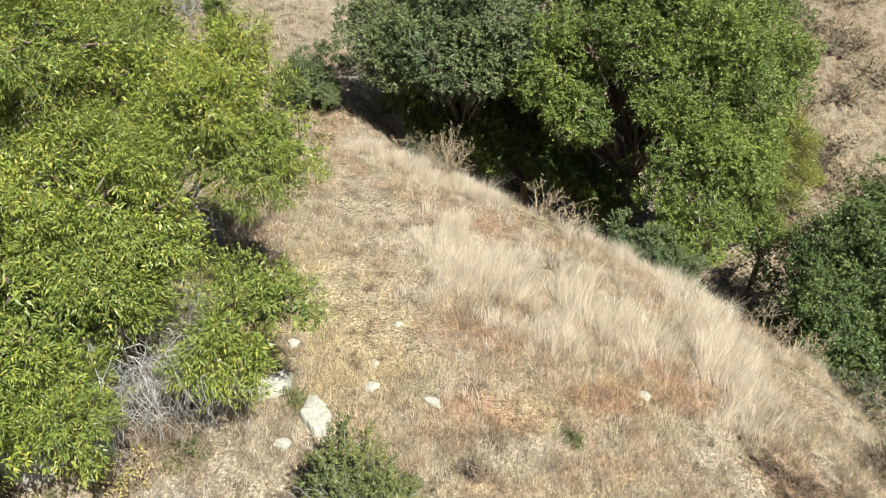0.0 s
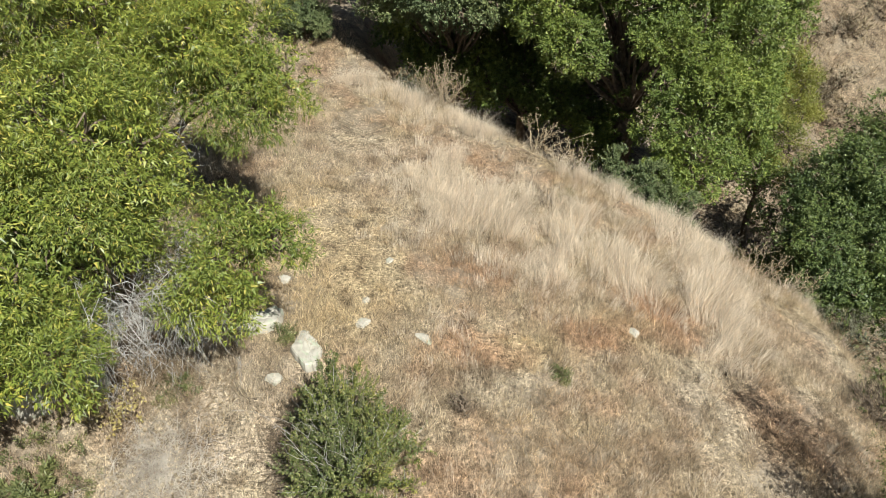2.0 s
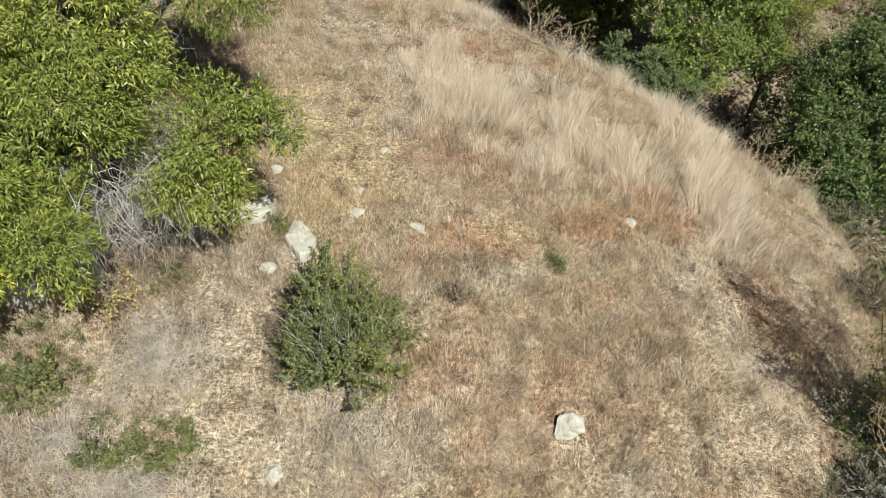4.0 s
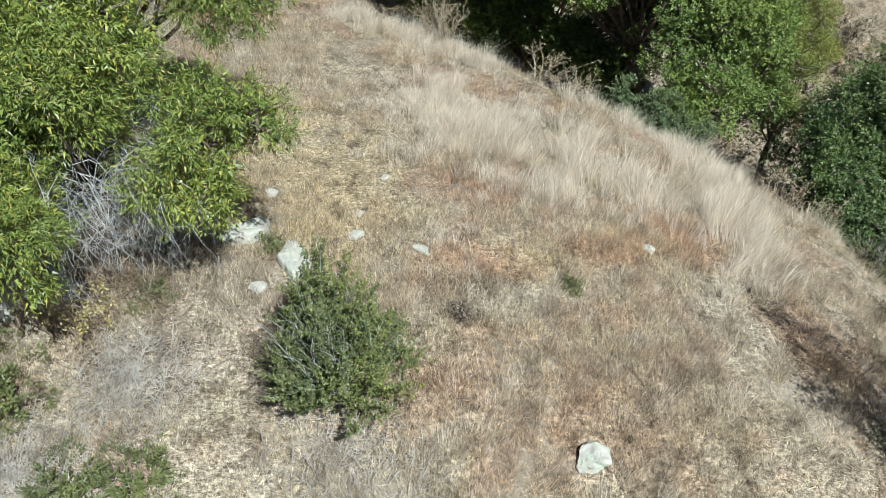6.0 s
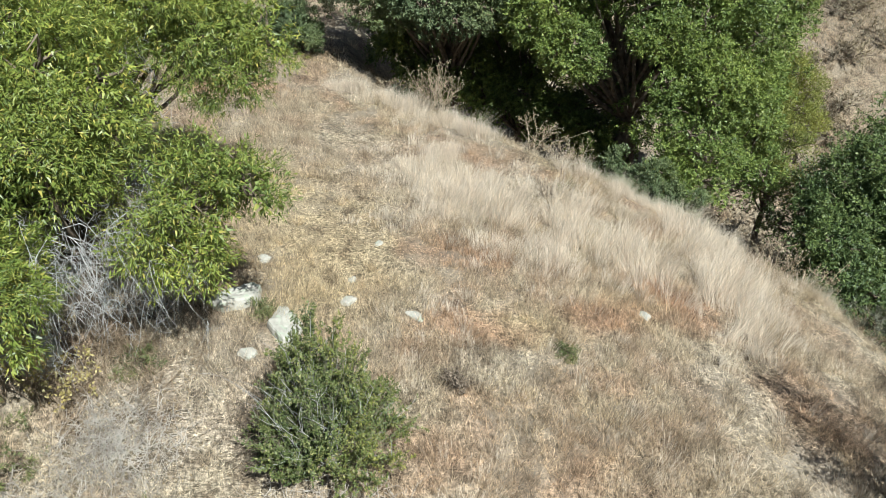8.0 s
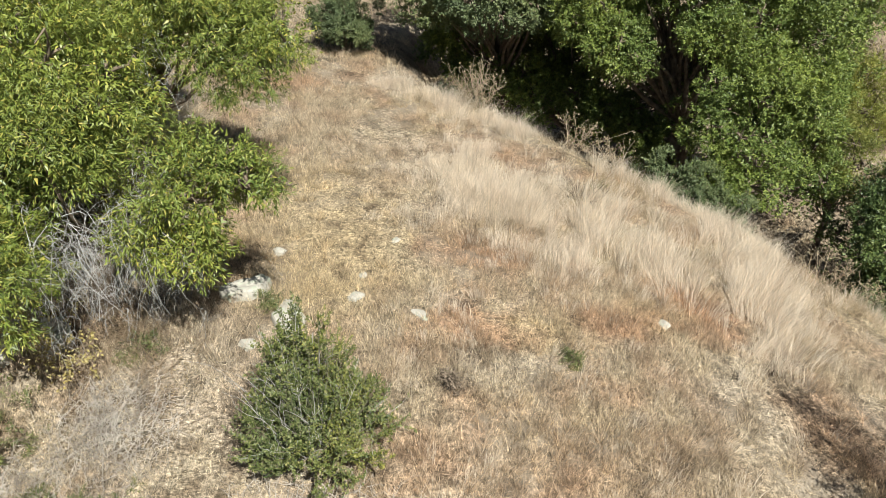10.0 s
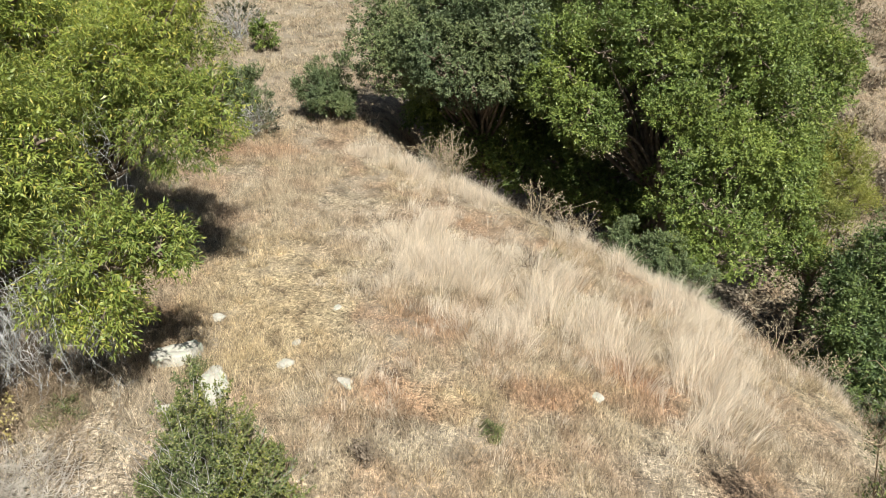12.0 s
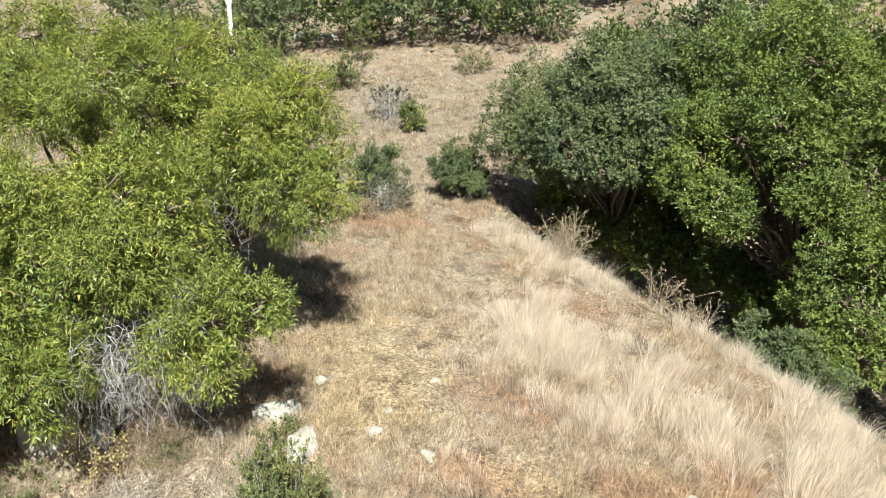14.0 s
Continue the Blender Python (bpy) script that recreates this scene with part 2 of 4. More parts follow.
GREY_TWIG = bark_material("grey_dead_wood", (0.2, 0.195, 0.185), (0.43, 0.42, 0.4), 6.0)
BRUSH_TWIG = bark_material("weathered_brush", (0.2, 0.175, 0.145), (0.48, 0.435, 0.375), 5.0)
PALE_STALK = bark_material("pale_dry_stalk", (0.26, 0.2, 0.13), (0.45, 0.37, 0.26), 6.0)
YELLOW_LEAF = leaf_material("yellowed_leaf", [(0.0, (0.2, 0.16, 0.06)), (0.6, (0.34, 0.28, 0.1)), (1.0, (0.46, 0.4, 0.2))], 0.6, 0.3, 1.5)
TAN_TWIG = bark_material("tan_dead_stalk", (0.14, 0.10, 0.06), (0.29, 0.22, 0.145), 6.0)
WHITE_BARK = bark_material("bleached_bark", (0.5, 0.48, 0.45), (0.78, 0.77, 0.74), 4.0)
STONE = stone_material()
LITTER = leaf_material("dry_leaf_litter", [(0.0, (0.10, 0.07, 0.04)), (0.5, (0.23, 0.175, 0.11)), (1.0, (0.36, 0.3, 0.2))], 0.75, 0.15, 2.0)


# ---- meshes ----
def mesh_of(name, verts, polys, mat, even=False):
    """verts: n x 3. polys: list of index arrays, each m x 3 or m x 4."""
    me = bpy.data.meshes.new(name)
    verts = np.asarray(verts, np.float32)
    polys = [np.asarray(p, np.int32) for p in polys if len(p)]
    loops = np.concatenate([p.ravel() for p in polys])
    sizes = np.concatenate([np.full(len(p), p.shape[1], np.int32) for p in polys])
    me.vertices.add(len(verts))
    me.vertices.foreach_set("co", verts.ravel())
    me.loops.add(len(loops))
    me.loops.foreach_set("vertex_index", loops)
    me.polygons.add(len(sizes))
    me.polygons.foreach_set("loop_start", np.concatenate([[0], np.cumsum(sizes)[:-1]]).astype(np.int32))
    me.polygons.foreach_set("loop_total", sizes)
    if even:
        me.polygons.foreach_set("use_smooth", np.ones(len(sizes), bool))
    me.materials.append(mat)
    me.update(calc_edges=True)
    return me


def part(name, me, parent, label=""):
    ob = new(name, me)
    ob.parent = parent
    return tagged(ob, label) if label else ob


def tubes(lines, sides=3):
    """One mesh's worth of tapered tubes. lines: list of (points n x 3, radii n)."""
    vs, qs, n0 = [], [], 0
    ang = np.arange(sides) * 2 * np.pi / sides
    for pts, rad in lines:
        pts, rad = np.asarray(pts, float), np.asarray(rad, float)
        n = len(pts)
        tan = np.gradient(pts, axis=0)
        tan /= np.linalg.norm(tan, axis=1)[:, None] + 1e-9
        ref = np.where(np.abs(tan[:, 2:3]) > 0.9, [[1.0, 0, 0]], [[0, 0, 1.0]])
        a = np.cross(tan, ref)
        a /= np.linalg.norm(a, axis=1)[:, None] + 1e-9
        b = np.cross(tan, a)
        ring = pts[:, None] + rad[:, None, None] * (np.cos(ang)[None, :, None] * a[:, None] + np.sin(ang)[None, :, None] * b[:, None])
        vs.append(ring.reshape(-1, 3))
        i, j = np.meshgrid(np.arange(n - 1), np.arange(sides), indexing="ij")
        k = (j + 1) % sides
        qs.append(np.stack([i * sides + j, i * sides + k, (i + 1) * sides + k, (i + 1) * sides + j], -1).reshape(-1, 4) + n0)
        n0 += n * sides
    return np.concatenate(vs), [np.concatenate(qs)]


def wander(start, end, n, sag=0.0, shake=0.05):
    """A line from start to end that bends softly."""
    t = np.linspace(0, 1, n)[:, None]
    p = np.asarray(start) * (1 - t) + np.asarray(end) * t
    for m in (1, 2, 3):
        p = p + rng.normal(0, shake * 1.3 / m, 3) * np.sin(t * np.pi * m)
    p[:, 2] -= sag * np.sin(t[:, 0] * np.pi)
    return p


def leaves(at, way, length, width, face, plain=False):
    """Folded leaf blades: at n x 3, way n x 3 unit, length and width n, and the side to which each blade turns its face."""
    n = len(at)
    side = np.cross(way, rng.normal(0, 0.35, (n, 3)) + face)
    side /= np.linalg.norm(side, axis=1)[:, None] + 1e-9
    up = np.cross(side, way)
    L, W = length[:, None], width[:, None]
    if plain:
        v = np.stack([at - side * W * 0.5, at + side * W * 0.5, at + way * L], 1)
        return v.reshape(-1, 3), [np.arange(n)[:, None] * 3 + [0, 1, 2]]
    mid = at + way * L * 0.45 - up * W * 0.12
    v = np.stack([at, mid + side * W * 0.5 + up * W * 0.2, at + way * L - up * L * 0.12, mid - side * W * 0.5 + up * W * 0.2], 1)
    i = np.arange(n)[:, None] * 4
    return v.reshape(-1, 3), [np.concatenate([i + [0, 1, 2], i + [0, 2, 3]])]


def unit(v):
    return v / (np.linalg.norm(v, axis=-1, keepdims=True) + 1e-9)


def clump(centre, radii, sprigs, per, size, others=(), droop=0.3, sprig=0.25, tuft=0.36, slim=0.22, plain=False, holes=0.0):
    """Leaves on sprigs that grow in tufts out of an ellipsoid, with gaps between the tufts; tufts deep inside other lobes are left out."""
    c, r = np.asarray(centre, float), np.asarray(radii, float)
    tuft = min(tuft, r[0] * 0.55)
    k = max(7, int(3.6 * (r[0] / tuft) ** 2))
    g = np.arange(k) + 0.5
    zz, th = 1 - 2 * g / k, g * 2.39996 + rng.random() * 6
    hd = np.stack([np.sqrt(1 - zz * zz) * np.cos(th), np.sqrt(1 - zz * zz) * np.sin(th), zz], 1)
    hd = unit(hd + rng.normal(0, 0.16, (k, 3)))
    heart = c + hd * r * (0.6 + 0.5 * rng.random((k, 1)))
    wide = tuft * (0.65 + 0.6 * rng.random(k))
    hole = vnoise(heart[:, 0] + 0.6 * heart[:, 2], heart[:, 1] + 0.8 * heart[:, 2], 0.95, 41)
    keep = (hd[:, 2] > -0.9) & (hole > holes)
    for oc, orr in others:
        keep &= np.linalg.norm((heart - np.asarray(oc)) / np.asarray(orr), axis=1) > 0.7
    heart, hd, wide = heart[keep], hd[keep], wide[keep]
    if not len(heart):
        heart, hd, wide = c[None], np.array([[0, 0, 1.0]]), np.array([tuft])
    n = max(4, int(sprigs * keep.mean()))
    w = wide ** 2 / (wide ** 2).sum()
    pick = rng.choice(len(heart), n, p=w)
    d = unit(hd[pick] * 0.9 + rng.normal(0, 0.62, (n, 3)) + [0, 0, 0.15])
    o = heart[pick] + d * (wide[pick] * (1 - 0.6 * rng.random(n) ** 2))[:, None]
    deep = rng.random(n) < 0.2
    o[deep] = c + (o[deep] - c) * 0.55
    ax = unit(d + rng.normal(0, 0.3, (n, 3)) + [0, 0, 0.2 - droop])
    ln = sprig * (0.5 + 0.7 * rng.random(n))
    s = rng.random((n, per))
    along = o[:, None] + ax[:, None] * (s * ln[:, None])[..., None]
    along[..., 2] -= droop * 0.35 * ln[:, None] * s * s
    out = unit(rng.normal(0, 1, (n, per, 3)))
    way = unit(ax[:, None] * (0.4 + 0.4 * s[..., None]) + out * 0.8 + np.array([0, 0, -droop * 0.9]))
    at = along + out * 0.02
    L = size * (0.65 + 0.6 * rng.random((n, per))) * np.where(deep, 1.15, 1.0)[:, None]
    face = np.repeat(d * 0.75 + [0, 0, 0.5], per, axis=0)
    return leaves(at.reshape(-1, 3), way.reshape(-1, 3), L.ravel(), (L * slim * (0.8 + 0.5 * rng.random((n, per)))).ravel(), face, plain)


def blades(x, y, h, lean, w, curl=0.35):
    """Grass blades on the ground: plan place, height, lean n x 2 and width."""
    n = len(x)
    z = ground_z(x, y) - 0.015
    a = rng.random(n) * 2 * np.pi
    side = np.stack([np.cos(a), np.sin(a), np.zeros(n)], 1) * (w * 0.5)[:, None]
    b = np.stack([x, y, z], 1)
    up = np.stack([lean[:, 0] * h, lean[:, 1] * h, h], 1)
    mid = b + up * 0.55
    tip = b + up * np.array([1 + curl, 1 + curl, 1.0])
    tip[:, 2] -= curl * 0.35 * np.hypot(lean[:, 0], lean[:, 1]) * h
    v = np.stack([b - side, b + side, mid + side * 0.8, mid - side * 0.8, tip], 1).reshape(-1, 3)
    i = np.arange(n)[:, None] * 5
    return v, [i + [0, 1, 2, 3], i + [3, 2, 4]]


def thing(name, label, category, at, group="", kind=""):
    ob = new(name)
    ob.location = at
    return tagged(ob, label, category, group, kind)


def local(v, at):
    return np.asarray(v) - np.asarray(at)


# ---- ground ----
def spaced(lo, hi, step, far, grow=1.13):
    mid = list(np.arange(lo, hi + step / 2, step))
    s, a, b = step, [], []
    while not a or a[-1] > lo - far:
        s *= grow
        a.append((a[-1] if a else lo) - s)
    s = step
    while not b or b[-1] < hi + far:
        s *= grow
        b.append((b[-1] if b else hi) + s)
    return np.array(a[::-1] + mid + b)


gx, gy = spaced(-9, 12, 0.15, 420), spaced(2, 22, 0.15, 420)
GX, GY = np.meshgrid(gx, gy)
GZ = ground_z(GX, GY)
nx = len(gx)
ii, jj = np.meshgrid(np.arange(len(gy) - 1), np.arange(nx - 1), indexing="ij")
quads = np.stack([ii * nx + jj, ii * nx + jj + 1, (ii + 1) * nx + jj + 1, (ii + 1) * nx + jj], -1).reshape(-1, 4)
tagged(new("ground", mesh_of("ground", np.stack([GX, GY, GZ], -1).reshape(-1, 3), [quads], GROUND, True)),
       "dry hillside spur of straw-coloured soil and thatch", "ground", kind="structure")


# ---- grass ----
def scatter(n, x0, x1, y0, y1):
    return rng.uniform(x0, x1, n), rng.uniform(y0, y1, n)


def clear_of_stones(x, y):
    free = np.ones(len(x), bool)
    for sx, sy, r in ((-2.42, 8.22, 0.3), (-1.78, 7.5, 0.3), (-1.02, 8.38, 0.13), (-0.2, 8.15, 0.15), (-2.28, 9.2, 0.13), (1.73, 5.44, 0.28), (-1.84, 4.87, 0.15), (-2.12, 7.16, 0.12), (-0.69, 9.9, 0.08), (3.2, 8.9, 0.12)):
        free &= np.hypot(x - sx, y - sy + r * 0.25) > r
    return free


def lean_for(n, amount, bias=(0.0, 0.0)):
    return rng.normal(0, amount, (n, 2)) + bias


def short_grass():
    """Thatch: straws that lie over one another, and small tufts that stand out of them."""
    x, y = scatter(640000, -7, 10.5, 3.6, 20)
    cx, cy = scatter(58000, -7, 9.5, 3.6, 19.5)
    per = 14
    r = np.abs(rng.normal(0, 0.03, (len(cx), per)))
    ta = rng.random((len(cx), per)) * 2 * np.pi
    big = (0.5 + 0.9 * rng.random(len(cx)))[:, None] * np.ones((1, per))
    tx, ty = (cx[:, None] + r * np.cos(ta)).ravel(), (cy[:, None] + r * np.sin(ta)).ravel()
    stand = np.concatenate([np.zeros(len(x), bool), np.ones(len(tx), bool)])
    tall = np.concatenate([np.ones(len(x)), big.ravel()])
    a = np.concatenate([rng.random(len(x)) * 2 * np.pi, (ta + rng.normal(0, 0.5, ta.shape)).ravel()])
    x, y = np.concatenate([x, tx]), np.concatenate([y, ty])
    d = past_edge(x, y)
    thick = (0.3 + 0.9 * vnoise(x, y, 0.3, 11)) * (0.45 + 0.7 * vnoise(x, y, 1.4, 12))
    keep = ((rng.random(len(x)) < thick) | stand) & (d < np.where(x > 4.5, 4.5, 1.0)) & (rng.random(len(x)) < np.where(x < -3.2, 0.8, 1) * np.where(y > 14, 0.7, 1)) & clear_of_stones(x, y)
    keep &= ~stand | (vnoise(x, y, 1.2, 14) + 0.4 * vnoise(x, y, 0.3, 15) > 0.5)
    x, y, a, stand, tall = x[keep], y[keep], a[keep], stand[keep], tall[keep]
    n = len(x)
    L = np.where(stand, (0.09 + 0.15 * rng.random(n)) * tall, 0.04 + 0.09 * rng.random(n)) * (0.7 + 0.7 * vnoise(x, y, 0.8, 13))
    rise = np.where(stand, 0.9 + 1.8 * rng.random(n), 0.05 + 0.35 * rng.random(n))
    way = unit(np.stack([np.cos(a) + 0.15, np.sin(a) + 0.1, rise], 1))
    side = unit(np.cross(way, rng.normal(0, 0.5, (n, 3)) + [0, 0, 1.0])) * np.where(stand, 0.0014 + 0.002 * rng.random(n), 0.0016 + 0.0022 * rng.random(n))[:, None]
    b = np.stack([x, y, ground_z(x, y) + np.where(stand, -0.01, 0.03 * rng.random(n))], 1)
    v = np.stack([b - side, b + side, b + way * L[:, None]], 1).reshape(-1, 3)
    return v, [np.arange(n)[:, None] * 3 + [0, 1, 2]]


def tall_grass():
    """Tufts of wild oats along the shoulder of the spur."""
    cx, cy = scatter(9000, -3.2, 8.2, 5, 17.5)
    d = past_edge(cx, cy)
    band = np.exp(-((cy - (12.2 - 0.42 * cx)) / 2.3) ** 2) * smooth((cx + 1.6) / 2.5)
    band = np.maximum(band, 0.72 * smooth((d + 1.1) / 0.9))
    band = band * (1 - 0.85 * smooth((11.3 - cy) / 1.2) * smooth((cx - 4.6) / 1.5))
    band = np.maximum(band, 0.13 * smooth((cx + 1.2) / 1.0))
    keep = (rng.random(len(cx)) < band * (0.03 + 2.3 * vnoise(cx, cy, 0.75, 21) ** 2.8)) & (d < 0.7) & clear_of_stones(cx, cy)
    cx, cy, bd = cx[keep], cy[keep], band[keep]
    per = 70
    n = len(cx)
    r = np.abs(rng.normal(0, 0.09, (n, per)))
    a = rng.random((n, per)) * 2 * np.pi
    x, y = cx[:, None] + r * np.cos(a), cy[:, None] + r * np.sin(a)
    h = (0.14 + 0.55 * bd * rng.random(n) ** 1.2)[:, None] * (0.55 + 0.6 * rng.random((n, per)))
    tilt = rng.normal(0, 0.22, (n, 1, 2)) + [0.12, 0.1]
    lean = tilt + np.stack([np.cos(a), np.sin(a)], -1) * (r * 2.2)[..., None] + rng.normal(0, 0.16, (n, per, 2))
    return blades(x.ravel(), y.ravel(), h.ravel(), lean.reshape(-1, 2), 0.0028 + 0.0032 * rng.random(n * per))


def far_grass():
    """Tussocks on the slopes beyond the trees."""
    cx = np.concatenate([rng.uniform(-24, 1, 7000), rng.uniform(9.5, 26, 9000)])
    cy = np.concatenate([rng.uniform(18.5, 44, 7000), rng.uniform(14, 46, 9000)])
    keep = (rng.random(len(cx)) < 0.25 + 1.1 * vnoise(cx, cy, 1.6, 32)) & ((past_edge(cx, cy) > 6.5) | (cx < -2))
    cx, cy = cx[keep], cy[keep]
    per, n = 14, len(cx)
    r = np.abs(rng.normal(0, 0.16, (n, per)))
    a = rng.random((n, per)) * 2 * np.pi
    x, y = (cx[:, None] + r * np.cos(a)).ravel(), (cy[:, None] + r * np.sin(a)).ravel()
    h = ((0.08 + 0.22 * rng.random(n))[:, None] * (0.6 + 0.6 * rng.random((n, per)))).ravel()
    a = a.ravel()
    n = len(x)
    b = np.stack([x, y, ground_z(x, y) - 0.03], 1)
    t = rng.random(n) * 2 * np.pi
    side = np.stack([np.cos(t), np.sin(t), np.zeros(n)], 1) * (0.006 + 0.009 * rng.random(n))[:, None]
    tip = b + np.stack([np.cos(a) * 0.5 + rng.normal(0, 0.4, n), np.sin(a) * 0.5 + rng.normal(0, 0.4, n), np.ones(n)], 1) * h[:, None]
    return np.stack([b - side, b + side, tip], 1).reshape(-1, 3), [np.arange(n)[:, None] * 3 + [0, 1, 2]]


tagged(new("short_grass", mesh_of("short_grass", *short_grass(), SHORT_GRASS)), "short dry straw and rusty grass covering the spur", "grass", kind="stuff")
tagged(new("tall_grass", mesh_of("tall_grass", *tall_grass(), TALL_GRASS)), "tufts of tall pale wild oats leaning on the slope", "grass", kind="stuff")
tagged(new("far_grass", mesh_of("far_grass", *far_grass(), FAR_GRASS)), "sparse dry grass on the slopes beyond the trees", "grass", kind="stuff")


# ---- trees ----
def boughs(lobes, each=5, size=0.48):
    """Breaks each large lobe of a crown into smaller boughs, with clefts between them."""
    rows = []
    for x, y, z, r in lobes:
        if r < 0.6:
            rows.append((x, y, z, r))
            continue
        turn = rng.random() * 6.28
        for j in range(each):
            zz = 0.85 - 1.45 * j / (each - 1)
            a, w = turn + j * 2.39996, math.sqrt(1 - zz * zz)
            d = r * (0.5 + 0.2 * rng.random())
            rows.append((x + d * w * math.cos(a), y + d * w * math.sin(a), z + d * zz * 0.9, r * (size + 0.16 * rng.random())))
    return rows


def tree(name, label, base, lobes, mat, leaf, per, density, trunk_r, sprig=0.35, droop=0.35, slim=0.22, bark=BARK, category="tree", group="", plain=True, tuft=0.34, inner=330, twigs=5, holes=0.3, split=(5, 0.48)):
    """A trunk, a limb to each lobe of the crown, and the lobe's leaves. lobes: rows of x, y, z, radius."""
    base = np.array([base[0], base[1], gz(base[0], base[1]) - 0.1])
    t = thing(name, label, category, base, group)
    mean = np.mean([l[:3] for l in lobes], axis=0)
    lobes = boughs(lobes, *split) if split else lobes
    fork = base * 0.55 + mean * 0.45
    fork[:2] = base[:2] * 0.75 + mean[:2] * 0.25
    line = wander(base, fork, 7, 0, 0.06)
    v, q = tubes([(line, np.linspace(trunk_r * 1.25, trunk_r * 0.75, 7))], 9)
    part("trunk", mesh_of("trunk", local(v, base), q, bark, True), t)
    cs = [(l[:3], (l[3], l[3], l[3] * 0.88)) for l in lobes]
    for k, (c, r) in enumerate(cs):
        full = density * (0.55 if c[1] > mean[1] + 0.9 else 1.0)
        lines = [(wander(fork, np.array(c) + rng.normal(0, 0.1, 3), 8, -0.15, 0.1), np.linspace(trunk_r * (0.22 if split else 0.42), 0.016, 8))]
        for _ in range(twigs):
            e = np.array(c) + unit(rng.normal(0, 1, 3)) * np.array(r) * 0.8
            lines.append((wander(np.array(c), e, 5, 0, 0.06), np.linspace(0.028, 0.006, 5)))
        v, q = tubes(lines, 5)
        part("limb", mesh_of("limb", local(v, base), q, bark, True), t)
        others = [cs[j] for j in range(len(cs)) if j != k]
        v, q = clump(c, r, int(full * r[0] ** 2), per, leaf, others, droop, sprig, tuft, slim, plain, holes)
        w, f = clump(c, np.array(r) * 0.66, int(inner * r[0] ** 2), 10, leaf * 1.12, others, droop, 0.25, 0.5, max(slim, 0.34), True)
        v, q = np.concatenate([v, w]), [*q, f[0] + len(v)]
        part("foliage", mesh_of("foliage", local(v, base), q, mat), t)
    return t


def shrub(name, label, at, size, mat, leaf, sprigs, per, group="", stems=14, slim=0.3, sprig=0.2, twig=BARK, droop=-0.1, category="shrub", stem_r=0.012, more=()):
    """Stems that fan out of one root, and a rounded mass of small leaves. size: radius x, radius y, height."""
    base = np.array([at[0], at[1], gz(at[0], at[1]) - 0.04])
    t = thing(name, label, category, base, group)
    c = base + [0, 0, size[2] * 0.52]
    for _ in range(stems):
        d = unit(rng.normal(0, 1, 3) * [1, 1, 0.5] + [0, 0, 0.7])
        e = c + d * np.array([size[0], size[1], size[2] * 0.5]) * (0.8 + 0.35 * rng.random())
        line = wander(base, e, 6, 0, 0.05)
        lines = [(line, np.linspace(stem_r, stem_r * 0.25, 6))]
        for _ in range(4):
            s = line[rng.integers(2, 5)]
            lines.append((wander(s, s + unit(d + rng.normal(0, 0.6, 3)) * size[0] * 0.5, 4, 0, 0.03), np.linspace(stem_r * 0.5, stem_r * 0.2, 4)))
        v, q = tubes(lines, 4)
        part("stem", mesh_of("stem", local(v, base), q, twig, True), t)
    if sprigs:
        for c, r in [(c, (size[0], size[1], size[2] * 0.52))] + [(base + m[:3], (m[3], m[3], m[4])) for m in more]:
            v, q = clump(c, r, int(sprigs * r[0] * r[0] / size[0] ** 2), per, leaf, (), droop, sprig, 0.25, slim, leaf > 0.04, 0.22 if size[0] > 0.5 else 0.0)
            if r[0] > 0.25 and slim > 0.2:
                w, f = clump(c, np.array(r) * 0.6, int(sprigs * 0.3 * r[0] * r[0] / size[0] ** 2), per, leaf * 1.7, (), droop, sprig, 0.25, max(slim, 0.4), True)
                v, q = np.concatenate([v, w]), [*q, f[0] + len(v)]
            v[:, 2] = np.maximum(v[:, 2], base[2] + 0.03)
            part("foliage", mesh_of("foliage", local(v, base), q, mat), t)
    return t


# the bay trees along the west side of the spur
bay = tree("bay_tree", "leafy yellow-green bay tree with drooping narrow leaves beside the spur", (-4.6, 9.8),
           [(-3.0, 9.6, 3.75, 0.95), (-2.5, 9.4, 3.05, 0.45), (-2.1, 9.5, 3.45, 0.42), (-3.1, 10.0, 4.5, 0.6), (-5.0, 9.4, 4.6, 0.8), (-5.2, 10.7, 4.2, 1.1),
            (-4.7, 10.9, 4.3, 0.8), (-5.6, 9.0, 4.6, 1.0), (-4.0, 9.4, 3.6, 0.75), (-3.8, 10.1, 4.1, 0.7), (-4.2, 8.8, 3.3, 0.55)],
           BAY_LEAF, 0.062, 12, 2700, 0.2, 0.18, slim=0.2, tuft=0.3, holes=0.36, inner=560)
low_bay = tree("bay_tree", "low bay tree with grey dead branches under its skirt of leaves", (-4.0, 7.5),
               [(-3.75, 7.4, 3.05, 0.85), (-3.4, 7.15, 2.95, 0.38), (-3.9, 6.7, 2.5, 0.6), (-2.5, 7.0, 2.0, 0.56), (-2.22, 7.25, 2.3, 0.38), (-1.86, 7.05, 2.22, 0.3), (-2.45, 6.8, 1.45, 0.26),
                (-2.7, 6.8, 1.6, 0.33), (-4.8, 7.0, 2.8, 0.95), (-4.75, 8.1, 3.45, 0.7), (-4.6, 6.1, 1.9, 0.75)],
               BAY_LEAF, 0.066, 12, 2500, 0.15, 0.18, slim=0.2, plain=False, tuft=0.27, holes=0.34, inner=480)
